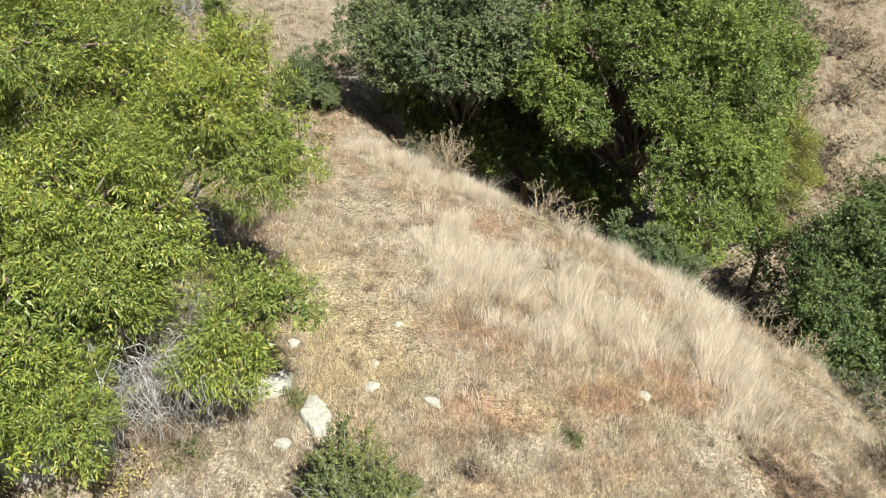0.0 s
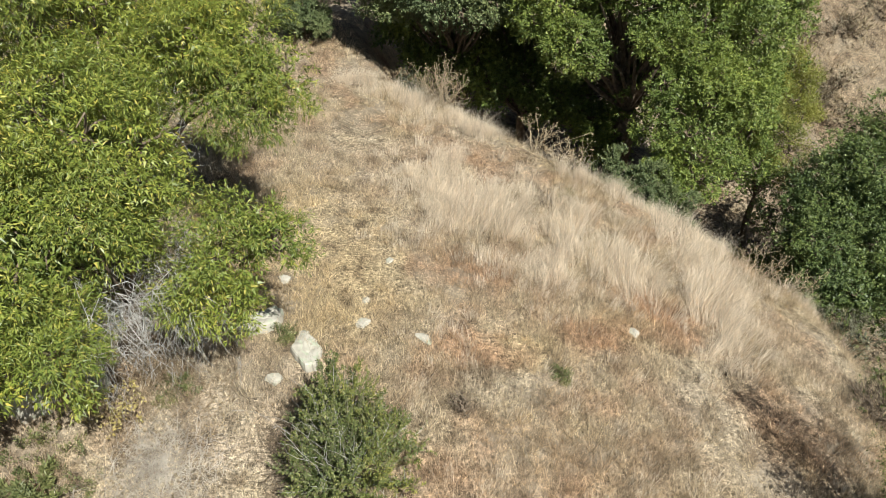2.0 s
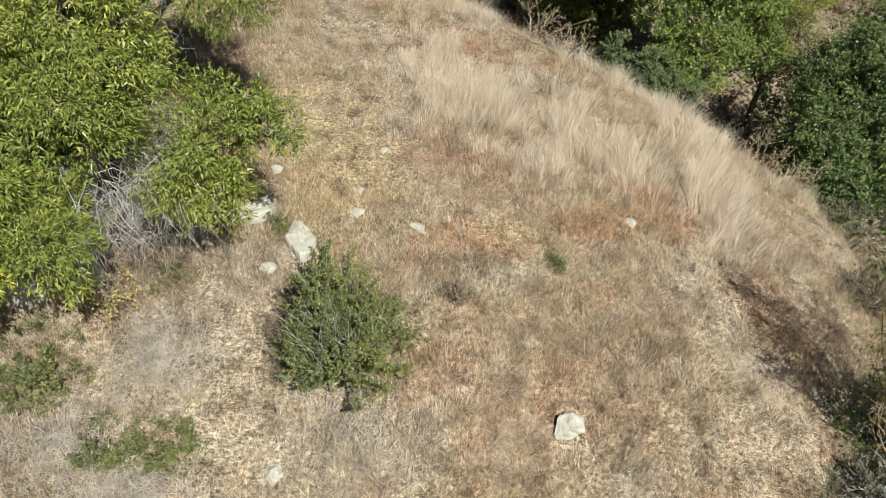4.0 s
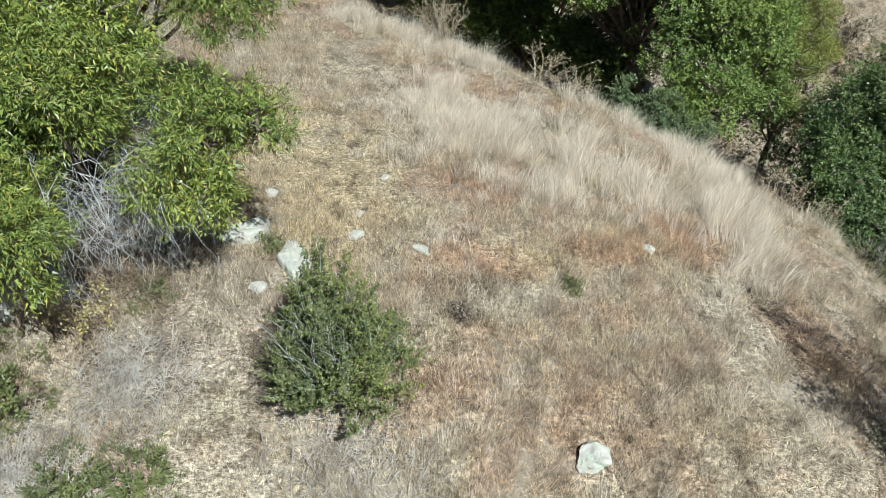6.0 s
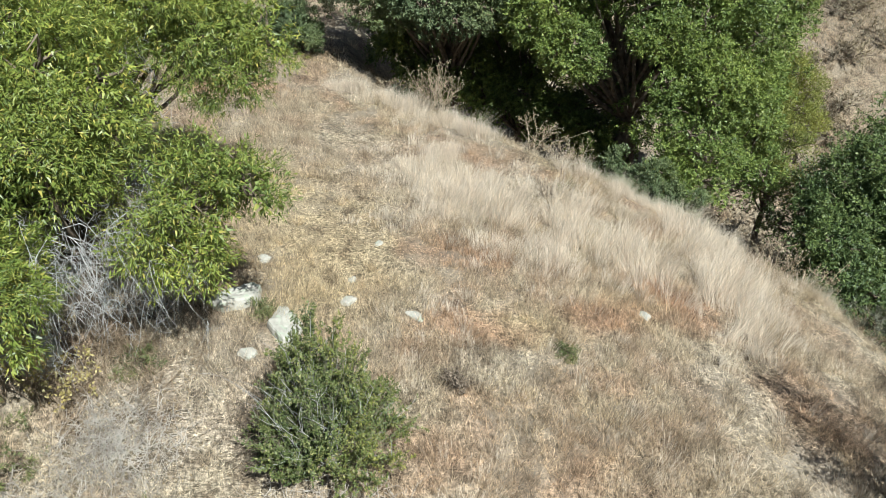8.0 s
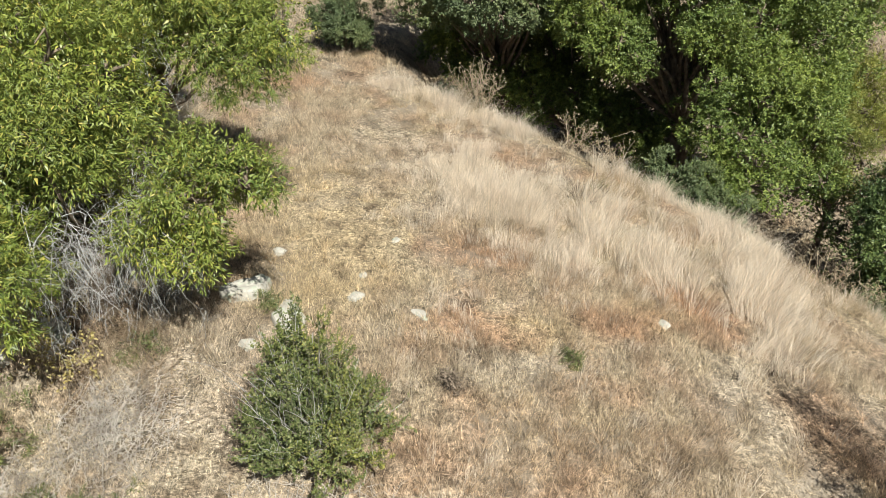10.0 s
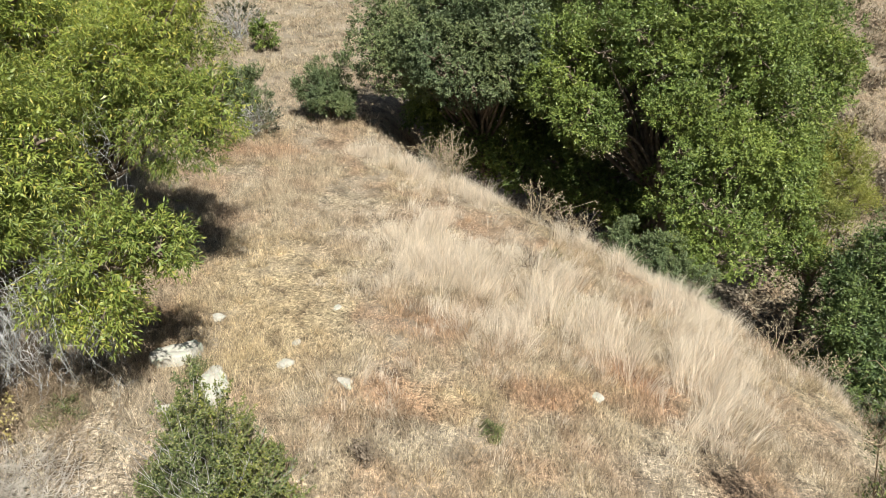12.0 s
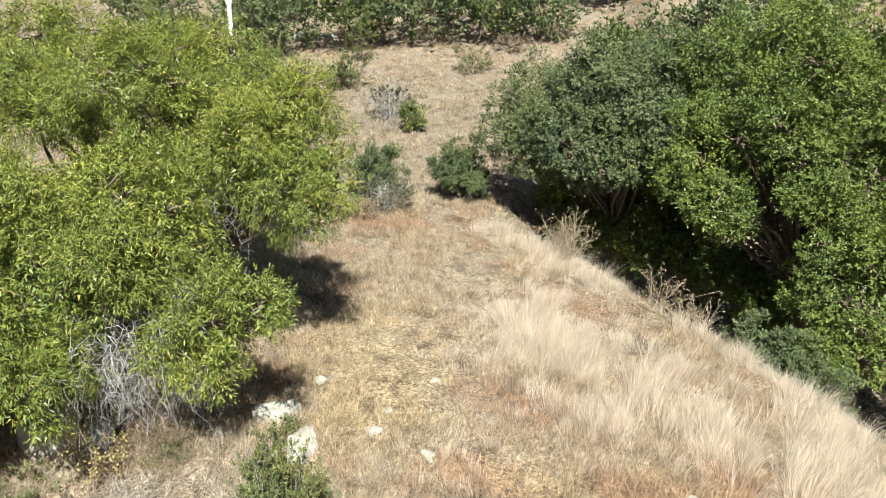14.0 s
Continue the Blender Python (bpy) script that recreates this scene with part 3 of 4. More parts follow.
tree("bay_tree", "dense yellow-green bay tree overhanging the slope", (-5.6, 6.0),
     [(-4.15, 5.75, 1.6, 0.55), (-4.8, 5.3, 1.5, 0.65), (-5.5, 5.6, 2.1, 0.95), (-6.2, 6.8, 2.9, 1.2), (-6.4, 5.0, 1.6, 1.0)],
     BAY_LEAF, 0.066, 12, 2600, 0.16, 0.18, slim=0.2, tuft=0.3, holes=0.34, inner=480)
tree("bay_tree", "tall yellow-green bay tree behind the others", (-7.2, 10.4),
     [(-6.4, 11.0, 5.0, 1.2), (-7.35, 9.3, 4.7, 1.0), (-5.4, 12.2, 4.8, 1.1), (-8.5, 11.0, 5.2, 1.5), (-6.8, 13.0, 5.0, 1.3), (-7.6, 7.9, 3.4, 0.9)],
     BAY_LEAF, 0.066, 12, 1900, 0.24, 0.18, slim=0.2, tuft=0.3, holes=0.4, inner=420, split=(7, 0.34))


def dead_branch(parent, start, end, twigs, mat=GREY_TWIG, label="bare grey dead branch"):
    """A grey leafless branch that bends down to the ground, with finer twigs off it."""
    main = wander(start, end, 9, -0.15, 0.12)
    lines = [(main, np.linspace(0.0055, 0.0022, 9))]
    for _ in range(twigs):
        k = rng.integers(2, 8)
        e = main[k] + (np.asarray(end) - start) * 0.28 + rng.normal(0, 0.11, 3)
        lines.append((wander(main[k], e, 7, -0.08, 0.05), np.linspace(0.0027, 0.0012, 7)))
    v, q = tubes(lines, 3)
    part("dead_branch", mesh_of("dead_branch", local(v, parent.location), q, mat), parent, label)


for k in range(34):
    a = np.array([-3.65, 6.5, 1.8]) + rng.normal(0, 1, 3) * [0.32, 0.18, 0.18]
    dead_branch(low_bay, a, a + [0.15 + rng.normal(0, 0.2), -0.2 + rng.normal(0, 0.15), -1.0 + 0.4 * rng.random()], 10)
for k in range(36):
    a = np.array([-2.9, 6.9, 2.0]) + rng.normal(0, 1, 3) * [0.14, 0.14, 0.2]
    dead_branch(low_bay, a, a + [-0.1 + rng.normal(0, 0.2), 0.05 + rng.normal(0, 0.2), -1.2 + 0.5 * rng.random()], 10)
for k in range(20):
    a = np.array([-3.3, 7.4, 1.9]) + rng.normal(0, 1, 3) * [0.45, 0.25, 0.25]
    dead_branch(low_bay, a, a + [0.2 + rng.normal(0, 0.35), -0.3 + rng.normal(0, 0.3), -0.8 + 0.5 * rng.random()], 9)
for k in range(16):
    a = np.array([-3.9, 9.2, 3.6]) + rng.normal(0, 1, 3) * [0.25, 0.25, 0.25]
    dead_branch(bay, a, a + [rng.normal(0.1, 0.3), -0.3, -0.7], 8)
for k in range(20):
    a = np.array([-4.9, 8.3, 3.4]) + rng.normal(0, 1, 3) * [0.25, 0.25, 0.3]
    dead_branch(low_bay, a, a + [rng.normal(0.1, 0.3), -0.8, -0.9], 8)

# the live oaks in the gully
tree("oak_tree", "grey-green live oak at the head of the gully", (0.9, 21.6),
     [(0.0, 18.1, 2.95, 0.62), (-1.0, 18.8, 3.0, 0.8), (0.7, 18.2, 2.75, 0.7), (1.5, 18.1, 2.8, 0.6), (0.5, 18.5, 2.35, 0.5), (-1.3, 19.7, 3.6, 1.15), (-0.4, 18.5, 3.4, 0.9), (0.7, 18.6, 3.3, 0.9), (0.6, 19.2, 4.4, 1.2), (1.6, 18.5, 3.6, 1.1),
      (-0.6, 20.9, 4.4, 1.3), (1.9, 20.4, 4.7, 1.3)],
     GREY_OAK_LEAF, 0.056, 10, 1550, 0.26, 0.14, 0.2, 0.6, tuft=0.42)
tree("oak_tree", "broad dark green live oak rising out of the gully", (5.4, 19.0),
     [(3.0, 17.5, 2.5, 0.85), (3.5, 17.0, 1.9, 0.75), (3.3, 18.2, 3.6, 1.0), (4.4, 17.2, 3.4, 1.05), (5.6, 16.7, 2.7, 1.05), (5.2, 17.6, 4.5, 1.2),
      (3.4, 19.4, 5.0, 1.2), (6.7, 17.2, 3.7, 1.2), (7.7, 17.9, 2.6, 1.2), (8.5, 18.6, 2.9, 1.1), (5.2, 19.2, 5.5, 1.3), (7.0, 19.0, 5.0, 1.4), (8.4, 20.2, 3.8, 1.4)],
     OAK_LEAF, 0.056, 10, 1550, 0.34, 0.14, 0.1, 0.6, tuft=0.42)
tree("oak_tree", "low skirt of live oak in the gully", (6.2, 17.2),
     [(5.8, 15.7, 1.2, 0.72), (6.0, 15.3, 0.2, 0.7), (5.3, 14.9, -0.6, 0.5), (5.45, 15.8, 0.5, 0.5), (6.4, 16.0, 1.4, 0.95), (6.2, 15.4, -0.4, 0.8), (7.4, 16.7, 1.0, 1.05), (7.9, 17.6, 0.2, 1.0),
      (8.6, 18.8, 0.9, 1.0), (9.0, 19.6, -0.3, 1.0), (8.2, 17.0, -1.2, 0.9)],
     OAK_LEAF, 0.056, 10, 1550, 0.2, 0.14, 0.1, 0.6, tuft=0.4)
tree("oak_tree", "rounded dark live oak at the foot of the gully", (10.6, 14.8),
     [(9.3, 14.6, -1.3, 0.85), (9.9, 15.4, -0.6, 1.0), (9.7, 13.6, -1.9, 0.9), (10.9, 14.5, -0.5, 1.2), (10.4, 12.7, -2.2, 0.9), (12.0, 14.0, -0.8, 1.3), (9.2, 13.0, -2.8, 0.7), (11.4, 16.0, -0.2, 1.2),
      (8.95, 15.2, -1.2, 0.6), (8.7, 13.9, -1.6, 0.6), (8.85, 13.0, -2.2, 0.65), (8.4, 15.5, -1.8, 0.4), (8.9, 14.3, -2.3, 0.58), (9.6, 15.0, -2.3, 0.7), (10.4, 15.6, -1.9, 0.8)],
     DARK_OAK_LEAF, 0.056, 10, 1500, 0.2, 0.16, 0.1, 0.6, tuft=0.4)
tree("willow_tree", "yellow-green willow between the oaks in the gully", (9.4, 18.6),
     [(8.9, 18.0, 0.3, 0.8), (9.1, 17.6, -0.6, 0.7), (9.6, 18.8, 0.8, 0.7), (9.3, 17.3, -1.4, 0.55), (10.1, 19.0, -0.3, 0.7)],
     WILLOW_LEAF, 0.058, 10, 1900, 0.1, 0.2, -0.2, 0.3, tuft=0.34)
# scrub added to block the sunlit slope seen through the shaded hollow
tree("oak_tree", "oak scrub added to fill the shaded hollow under the oaks", (2.6, 20.4),
     [(0.2, 20.6, 0.7, 0.9), (1.6, 20.5, 0.3, 1.0), (2.8, 20.3, 0.0, 1.0), (3.8, 19.9, -0.4, 1.0), (4.8, 19.2, -1.0, 1.0), (2.2, 21.2, 2.4, 1.2), (4.0, 20.8, 2.2, 1.2), (6.2, 19.2, 0.6, 1.2),
      (-0.4, 21.0, 1.8, 1.0), (1.0, 22.0, 1.6, 1.2), (3.0, 22.0, 0.8, 1.3), (5.4, 21.2, 0.8, 1.3), (7.6, 20.6, 0.6, 1.2)],
     OAK_LEAF, 0.085, 10, 600, 0.16, 0.22, 0.15, 0.6, tuft=0.4)
scrub = thing("scrub_tree", "thin grey scrub tree with few leaves below the brow", "tree", (6.4, 5.6, gz(6.4, 5.6) - 0.05))
root = np.array(scrub.location)
crowns = [((6.05, 5.7, 0.25), 0.5), ((6.55, 6.15, 0.0), 0.42), ((5.5, 5.35, 0.3), 0.28), ((6.1, 5.5, -0.45), 0.42), ((5.85, 5.8, 0.8), 0.34), ((5.72, 6.1, 1.3), 0.2)]
for k in range(30):
    (c, r) = crowns[k % 6]
    e = np.array(c) + unit(rng.normal(0, 1, 3)) * r * 0.9
    line = wander(root, e, 9, 0, 0.12)
    lines = [(line, np.linspace(0.02, 0.005, 9))]
    for _ in range(13):
        f = line[rng.integers(4, 9)]
        way = unit((e - root) / np.linalg.norm(e - root) + rng.normal(0, 0.55, 3))
        lines.append((wander(f, f + way * (0.2 + 0.35 * rng.random()), 6, 0, 0.05), np.linspace(0.007, 0.0025, 6)))
    v, q = tubes(lines, 4)
    part("limb", mesh_of("limb", local(v, root), q, TAN_TWIG, True), scrub)
for c, r in crowns:
    v, q = clump(c, (r, r, r), int(450 * r), 12, 0.036, (), 0.0, 0.25, 0.2, 0.4, False, 0.25)
    part("foliage", mesh_of("foliage", local(v, root), q, BRUSH_LEAF), scrub)
shrub("brown_brush", "dark brown dead brush on the steep slope", (7.15, 8.25), (0.5, 0.55, 0.6), BRUSH_LEAF, 0.03, 60, 14, twig=BARK, stems=60)
shrub("oak_shrub", "low dark green scrub on the steep slope", (5.85, 6.05), (0.3, 0.3, 0.3), BRUSH_LEAF, 0.033, 90, 20, slim=0.4, twig=GREY_TWIG)
shrub("green_herb", "small green herb growing in the dry thatch", (6.05, 5.78), (0.16, 0.16, 0.2), GREEN_HERB, 0.04, 80, 18, "green herbs", 8, 0.3, 0.1, category="herb", stem_r=0.004)
shrub("oak_shrub", "grey-green scrub on the steep slope", (6.5, 6.0), (0.5, 0.45, 0.6), BRUSH_LEAF, 0.04, 240, 24, slim=0.4, twig=GREY_TWIG)
shrub("oak_shrub", "grey-green scrub on the steep slope", (6.9, 5.7), (0.7, 0.6, 0.9), BRUSH_LEAF, 0.045, 320, 24, slim=0.4, twig=GREY_TWIG)
shrub("sage_shrub", "pale grey sage on the steep slope", (5.9, 5.2), (0.6, 0.5, 0.55), SAGE_LEAF, 0.045, 260, 22, twig=GREY_TWIG, stems=30)
shrub("sage_shrub", "pale grey sage on the steep slope", (5.3, 4.5), (0.6, 0.5, 0.5), SAGE_LEAF, 0.045, 260, 22, twig=GREY_TWIG, stems=30)

for x, y, r, h in ((4.2, 14.5, 0.5, 1.2), (4.7, 14.2, 0.5, 1.2), (5.3, 13.9, 0.5, 1.2)):
    shrub("oak_shrub", "dark green leafy shrub just over the brow", (x, y), (r, r, h), GREY_OAK_LEAF, 0.045, 420, 26, "shrubs over the brow", slim=0.5, sprig=0.14)

# bank shrubs; the last four are added where the hollow holds only shade
for x, y, r, h in ((8.3, 15.9, 0.7, 1.3), (9.0, 16.8, 0.7, 1.2), (10.4, 17.2, 0.8, 1.1), (11.4, 18.2, 0.8, 1.0), (9.6, 16.4, 0.7, 0.9), (12.4, 17.0, 0.9, 1.1)):
    shrub("oak_shrub", "green leafy shrub on the far gully bank, most added to fill a shaded hollow", (x, y), (r, r, h), OAK_LEAF, 0.055, 260, 26, "shrubs on the gully bank", slim=0.5, sprig=0.14)

# ---- the brush on the spur ----
def coyote_brush(label, x, y, height, wide, count):
    """Branches that rise out of one root into a loose cone, with leafy shoots all along their outer part."""
    base = np.array([x, y, gz(x, y) - 0.05])
    t = thing("coyote_brush", label, "shrub", base)
    for k in range(count):
        az, out = k * 2.39996 + rng.normal(0, 0.25), ((k + 0.5) / count) ** 0.55
        reach = wide * out * (0.9 + 0.3 * rng.random()) * (1.0 + 0.2 * math.cos(az))
        rise = height * (1.0 - 0.93 * out ** 1.35) * (0.8 + 0.25 * rng.random()) + 0.12
        tip = np.array([reach * math.cos(az) - 0.04, reach * math.sin(az) + 0.1 * (1 - out), rise])
        bend = np.array([tip[0] * 0.62, tip[1] * 0.62, rise * 0.36])
        u = np.linspace(0, 1, 9)[:, None]
        line = 2 * u * (1 - u) * bend + u * u * tip + rng.normal(0, 0.02, 3) * np.sin(u * 6)
        lines, at, way = [(line, np.linspace(0.009, 0.0022, 9))], [], []
        for j in range(12):
            f = 0.3 + 0.7 * rng.random() ** 0.8
            i = min(7, int(f * 8))
            root = line[i] + (line[i + 1] - line[i]) * (f * 8 - i)
            grow = unit(line[i + 1] - line[i])
            e = root + unit(grow * 0.8 + rng.normal(0, 0.5, 3) + [0, 0, 0.35]) * (0.1 + 0.16 * rng.random())
            shoot = wander(root, e, 4, 0, 0.012)
            lines.append((shoot, np.linspace(0.0028, 0.0012, 4)))
            w = rng.random((24, 1))
            at.append(root + (e - root) * w + rng.normal(0, 0.008, (24, 3)))
            way.append(unit(unit(e - root) * 0.7 + rng.normal(0, 0.6, (24, 3))))
        v, q = tubes(lines, 4)
        stem = part("stem", mesh_of("stem", v, q, GREEN_TWIG if k % 4 else GREY_TWIG, True), t)
        at, way = np.concatenate(at), np.concatenate(way)
        at[:, 2] = np.maximum(at[:, 2], 0.08)
        L = 0.022 + 0.022 * rng.random(len(at))
        v, q = leaves(at, way, L, L * 0.45, np.tile([0.15, -0.3, 0.8], (len(at), 1)))
        # around azimuth 0.7, two branches in three get lighter, yellower leaves
        tagged(part("foliage", mesh_of("foliage", v, q, YELLOW_BRUSH_LEAF if (math.cos(az - 0.7) > 0.2 and k % 3) else BRUSH_LEAF), stem), kind="stuff")
    for k in range(150):
        pale = k % 4 == 0
        a = np.array([rng.normal(0, 0.12), rng.normal(0, 0.12), 0.25] if pale else [-0.2 - 0.3 * rng.random(), 0.1 + rng.normal(0, 0.25), 0.1 + 0.5 * rng.random()])
        e = a + ([-0.25 + rng.normal(0, 0.3), -0.1 + rng.normal(0, 0.25), 0.75 + 0.35 * rng.random()] if pale else [-0.3 + rng.normal(0, 0.14), 0.05 + rng.normal(0, 0.25), 0.05 + 0.35 * rng.random()])
        v, q = tubes([(wander(a, e, 8, -0.05, 0.06), np.linspace(0.0055, 0.0015, 8))], 3)
        part("dead_branch", mesh_of("dead_branch", v, q, GREY_TWIG if pale else BARK), t, "pale leafless stem" if pale else "dark brown dead branch")
    return t


GREEN_TWIG = bark_material("green_grey_stem", (0.09, 0.085, 0.05), (0.2, 0.19, 0.12), 8.0)
YELLOW_BRUSH_LEAF = leaf_material("yellow_green_brush_leaf", [(0.0, (0.075, 0.095, 0.022)), (0.6, (0.15, 0.165, 0.04)), (1.0, (0.27, 0.26, 0.08))], 0.5, 0.25, 1.5)
coyote = coyote_brush("dark green coyote brush with pale stems and dead brown twigs", -1.13, 6.0, 1.8, 0.8, 170)
shrub("oak_shrub", "small dark rounded oak shrub beside the path", (-3.3, 19.7), (0.75, 0.7, 1.6), GREY_OAK_LEAF, 0.042, 1900, 24, slim=0.5, sprig=0.16)
shrub("sage_shrub", "grey-green sage shrub at the edge of the clearing", (-5.6, 18.8), (0.7, 0.65, 1.4), GREY_OAK_LEAF, 0.045, 900, 24, slim=0.4, sprig=0.16)
shrub("sage_shrub", "dry grey sage shrub", (-4.9, 17.9), (0.7, 0.6, 0.7), SAGE_LEAF, 0.05, 160, 20, twig=GREY_TWIG, stems=26)
shrub("sage_shrub", "dead grey shrub in the clearing", (-8.7, 27.0), (1.1, 1.0, 1.6), SAGE_LEAF, 0.06, 200, 18, twig=GREY_TWIG, stems=40)
shrub("oak_shrub", "small dark green shrub in the clearing", (-7.4, 26.0), (0.35, 0.35, 1.1), OAK_LEAF, 0.07, 120, 26, slim=0.45)
shrub("sapling", "thin yellow-green sapling in the clearing", (-12.2, 30.7), (0.9, 0.9, 1.9), GREEN_HERB, 0.08, 130, 22)
shrub("sapling", "thin yellow-green sapling in the clearing", (-14.0, 35.8), (0.7, 0.7, 2.0), GREEN_HERB, 0.09, 90, 20)
shrub("oak_shrub", "dark green shrub in the clearing", (-12.9, 31.0), (0.7, 0.6, 1.1), OAK_LEAF, 0.08, 110, 24)
shrub("yucca", "pale spiky yucca beside the clearing", (-7.7, 35.0), (0.8, 0.8, 1.2), GREEN_HERB, 0.3, 60, 16, slim=0.08)
shrub("sage_shrub", "pale grey shrub in the shade of the oaks", (-0.55, 19.0), (0.5, 0.4, 0.6), SAGE_LEAF, 0.06, 110, 20, twig=GREY_TWIG, slim=0.35)
shrub("olive_shrub", "low olive-green broom on the brow", (2.5, 12.35), (0.6, 0.45, 0.3), OLIVE, 0.09, 130, 22, slim=0.1)
shrub("brown_brush", "dry brown brush on the far side of the brow", (7.3, 13.9), (0.9, 0.8, 0.9), SAGE_LEAF, 0.05, 160, 18, twig=TAN_TWIG, stems=40)
shrub("brown_brush", "dry brown brush on the brow", (8.1, 11.0), (0.7, 0.7, 0.8), SAGE_LEAF, 0.05, 140, 18, twig=TAN_TWIG, stems=40)
shrub("oak_shrub", "dark shrub under the brow", (8.1, 9.0), (0.6, 0.7, 0.9), BRUSH_LEAF, 0.05, 240, 24, slim=0.4)
shrub("oak_shrub", "dark shrub below the slope", (7.6, 6.6), (0.7, 0.7, 1.0), BRUSH_LEAF, 0.05, 260, 24, slim=0.4)
shrub("red_weed", "rusty red weeds at the edge of the clearing", (-5.4, 16.9), (0.6, 0.3, 0.45), LITTER, 0.05, 120, 16, twig=TAN_TWIG, stems=30)
for x, y, r, h in ((-3.7, 5.0, 0.3, 0.3), (-3.05, 5.05, 0.36, 0.3), (-3.3, 6.85, 0.16, 0.2), (-2.06, 7.92, 0.1, 0.18), (1.8, 7.62, 0.09, 0.1), (-4.6, 5.6, 0.5, 0.4)):
    shrub("green_herb", "small green herb growing in the dry thatch", (x, y), (r, r, h), GREEN_HERB, 0.04, int(60 + 700 * r * r), 18, "green herbs", 8, 0.3, 0.1, category="herb", stem_r=0.004)


def dead_weed(label, x, y, height, stems, spread, heads=3, mat=TAN_TWIG, group="dead weeds", head=LITTER):
    """Dry branching stalks with small seed heads."""
    base = np.array([x, y, gz(x, y) - 0.02])
    t = thing("dead_weed", label, "weed", base, group)
    for _ in range(stems):
        foot = base + [rng.normal(0, spread * 0.3), rng.normal(0, spread * 0.3), 0]
        foot[2] = gz(foot[0], foot[1]) - 0.02
        tip = foot + [rng.normal(0, spread), rng.normal(0, spread), height * (0.6 + 0.5 * rng.random())]
        main = wander(foot, tip, 7, 0, 0.03)
        lines, tops = [(main, np.linspace(0.006, 0.0025, 7))], [tip]
        for _ in range(5):
            k = rng.integers(2, 6)
            e = main[k] + unit(tip - foot + rng.normal(0, height * 0.6, 3)) * height * 0.3
            lines.append((wander(main[k], e, 4, 0, 0.02), np.linspace(0.004, 0.002, 4)))
            tops.append(e)
        v, q = tubes(lines, 3)
        stalk = part("stalk", mesh_of("stalk", local(v, base), q, mat), t)
        n = len(tops) * heads
        at = np.repeat(np.array(tops), heads, axis=0) + rng.normal(0, 0.02, (n, 3))
        v, q = leaves(local(at, base), unit(rng.normal(0, 1, (n, 3))), 0.03 + 0.025 * rng.random(n), 0.015 + 0.012 * rng.random(n), np.tile([0.3, -0.6, 0.6], (n, 1)))
        tagged(part("seed_head", mesh_of("seed_head", v, q, head), stalk), kind="stuff")
    return t


dead_weed("tall brown dead weed stalks on the brow", 0.35, 16.3, 1.15, 20, 0.3, mat=PALE_STALK)
dead_weed("tall brown dead weed stalks on the brow", 0.1, 16.9, 0.8, 12, 0.25)
dead_weed("dry brown weed stalks on the brow above the gully", 2.4, 14.7, 0.75, 16, 0.45, mat=PALE_STALK)
dead_weed("dry brown weed stalks on the brow above the gully", 3.1, 14.2, 0.65, 14, 0.4, mat=PALE_STALK)
dead_weed("grey dead weed stalks along the brow", 6.6, 12.1, 0.8, 14, 0.35, mat=PALE_STALK)
dead_weed("grey dead weed stalks along the brow", 7.2, 11.6, 0.7, 12, 0.3, mat=PALE_STALK)
dead_weed("dry weed stalks with yellowed leaves beside the bay tree", -4.3, 6.45, 0.8, 12, 0.25, 7, head=YELLOW_LEAF)
dead_weed("dry weed stalks with yellowed leaves beside the bay tree", -3.9, 6.4, 0.7, 9, 0.22, 7, head=YELLOW_LEAF)
dead_weed("low red-brown stalks in the shade of the oak", -1.0, 18.1, 0.35, 12, 0.3, 2)
for k in range(26):
    dead_weed("dry grey-brown weeds in the clearing", -4.0 - 9.5 * ((k * 0.618) % 1), 20.5 + 14.5 * ((k * 0.7549 + 0.3) % 1), 0.35 + 0.3 * ((k * 0.382) % 1), 10, 0.3, 3, PALE_STALK if k % 2 else BRUSH_TWIG, "weeds in the clearing")
dead_weed("small dark dead weed in the thatch", 0.36, 6.95, 0.16, 18, 0.09, 4, BARK, head=BARK)


def brush_heap(label, x, y, rx, ry, n, mat=BRUSH_TWIG, thick=0.0038):
    """Dead twigs lying over one another on the slope."""
    base = np.array([x, y, gz(x, y)])
    lines = []
    for _ in range(n):
        a, r = rng.random() * 2 * np.pi, rng.random() ** 0.8
        px, py = x + rx * r * np.cos(a), y + ry * r * np.sin(a)
        b = rng.random() * 2 * np.pi
        L = 0.12 + 0.3 * rng.random()
        qx, qy = px + L * np.cos(b), py + L * np.sin(b)
        h = 0.16 * (1 - r * r)
        lines.append((wander((px, py, gz(px, py) + 0.01 + h * rng.random()), (qx, qy, gz(qx, qy) + 0.03 + h * rng.random()), 5, -0.04, 0.04), np.linspace(thick, thick * 0.4, 5)))
    v, q = tubes(lines, 3)
    ob = new("brush_heap", mesh_of("brush_heap", local(v, base), q, mat))
    ob.location = base
    return tagged(ob, label, "brush", "dead brush", "stuff")


brush_heap("tangle of grey dead twigs at the foot of the coyote brush", -0.9, 5.25, 1.1, 0.6, 380, BRUSH_TWIG, 0.0042)
brush_heap("tangle of pale dead twigs below the bay tree", -3.3, 5.9, 0.75, 0.6, 560, BRUSH_TWIG)
brush_heap("tangle of grey dead twigs below the bay tree", -4.3, 5.0, 0.9, 0.6, 600)
brush_heap("grey dead twigs and dry leaves on the slope", -3.3, 4.6, 0.9, 0.35, 360)
brush_heap("brown dead twigs under the low bay tree", -3.4, 7.0, 0.9, 0.5, 380, TAN_TWIG)
brush_heap("brown dead twigs along the brow", 3.6, 14.0, 0.9, 0.5, 260, TAN_TWIG)
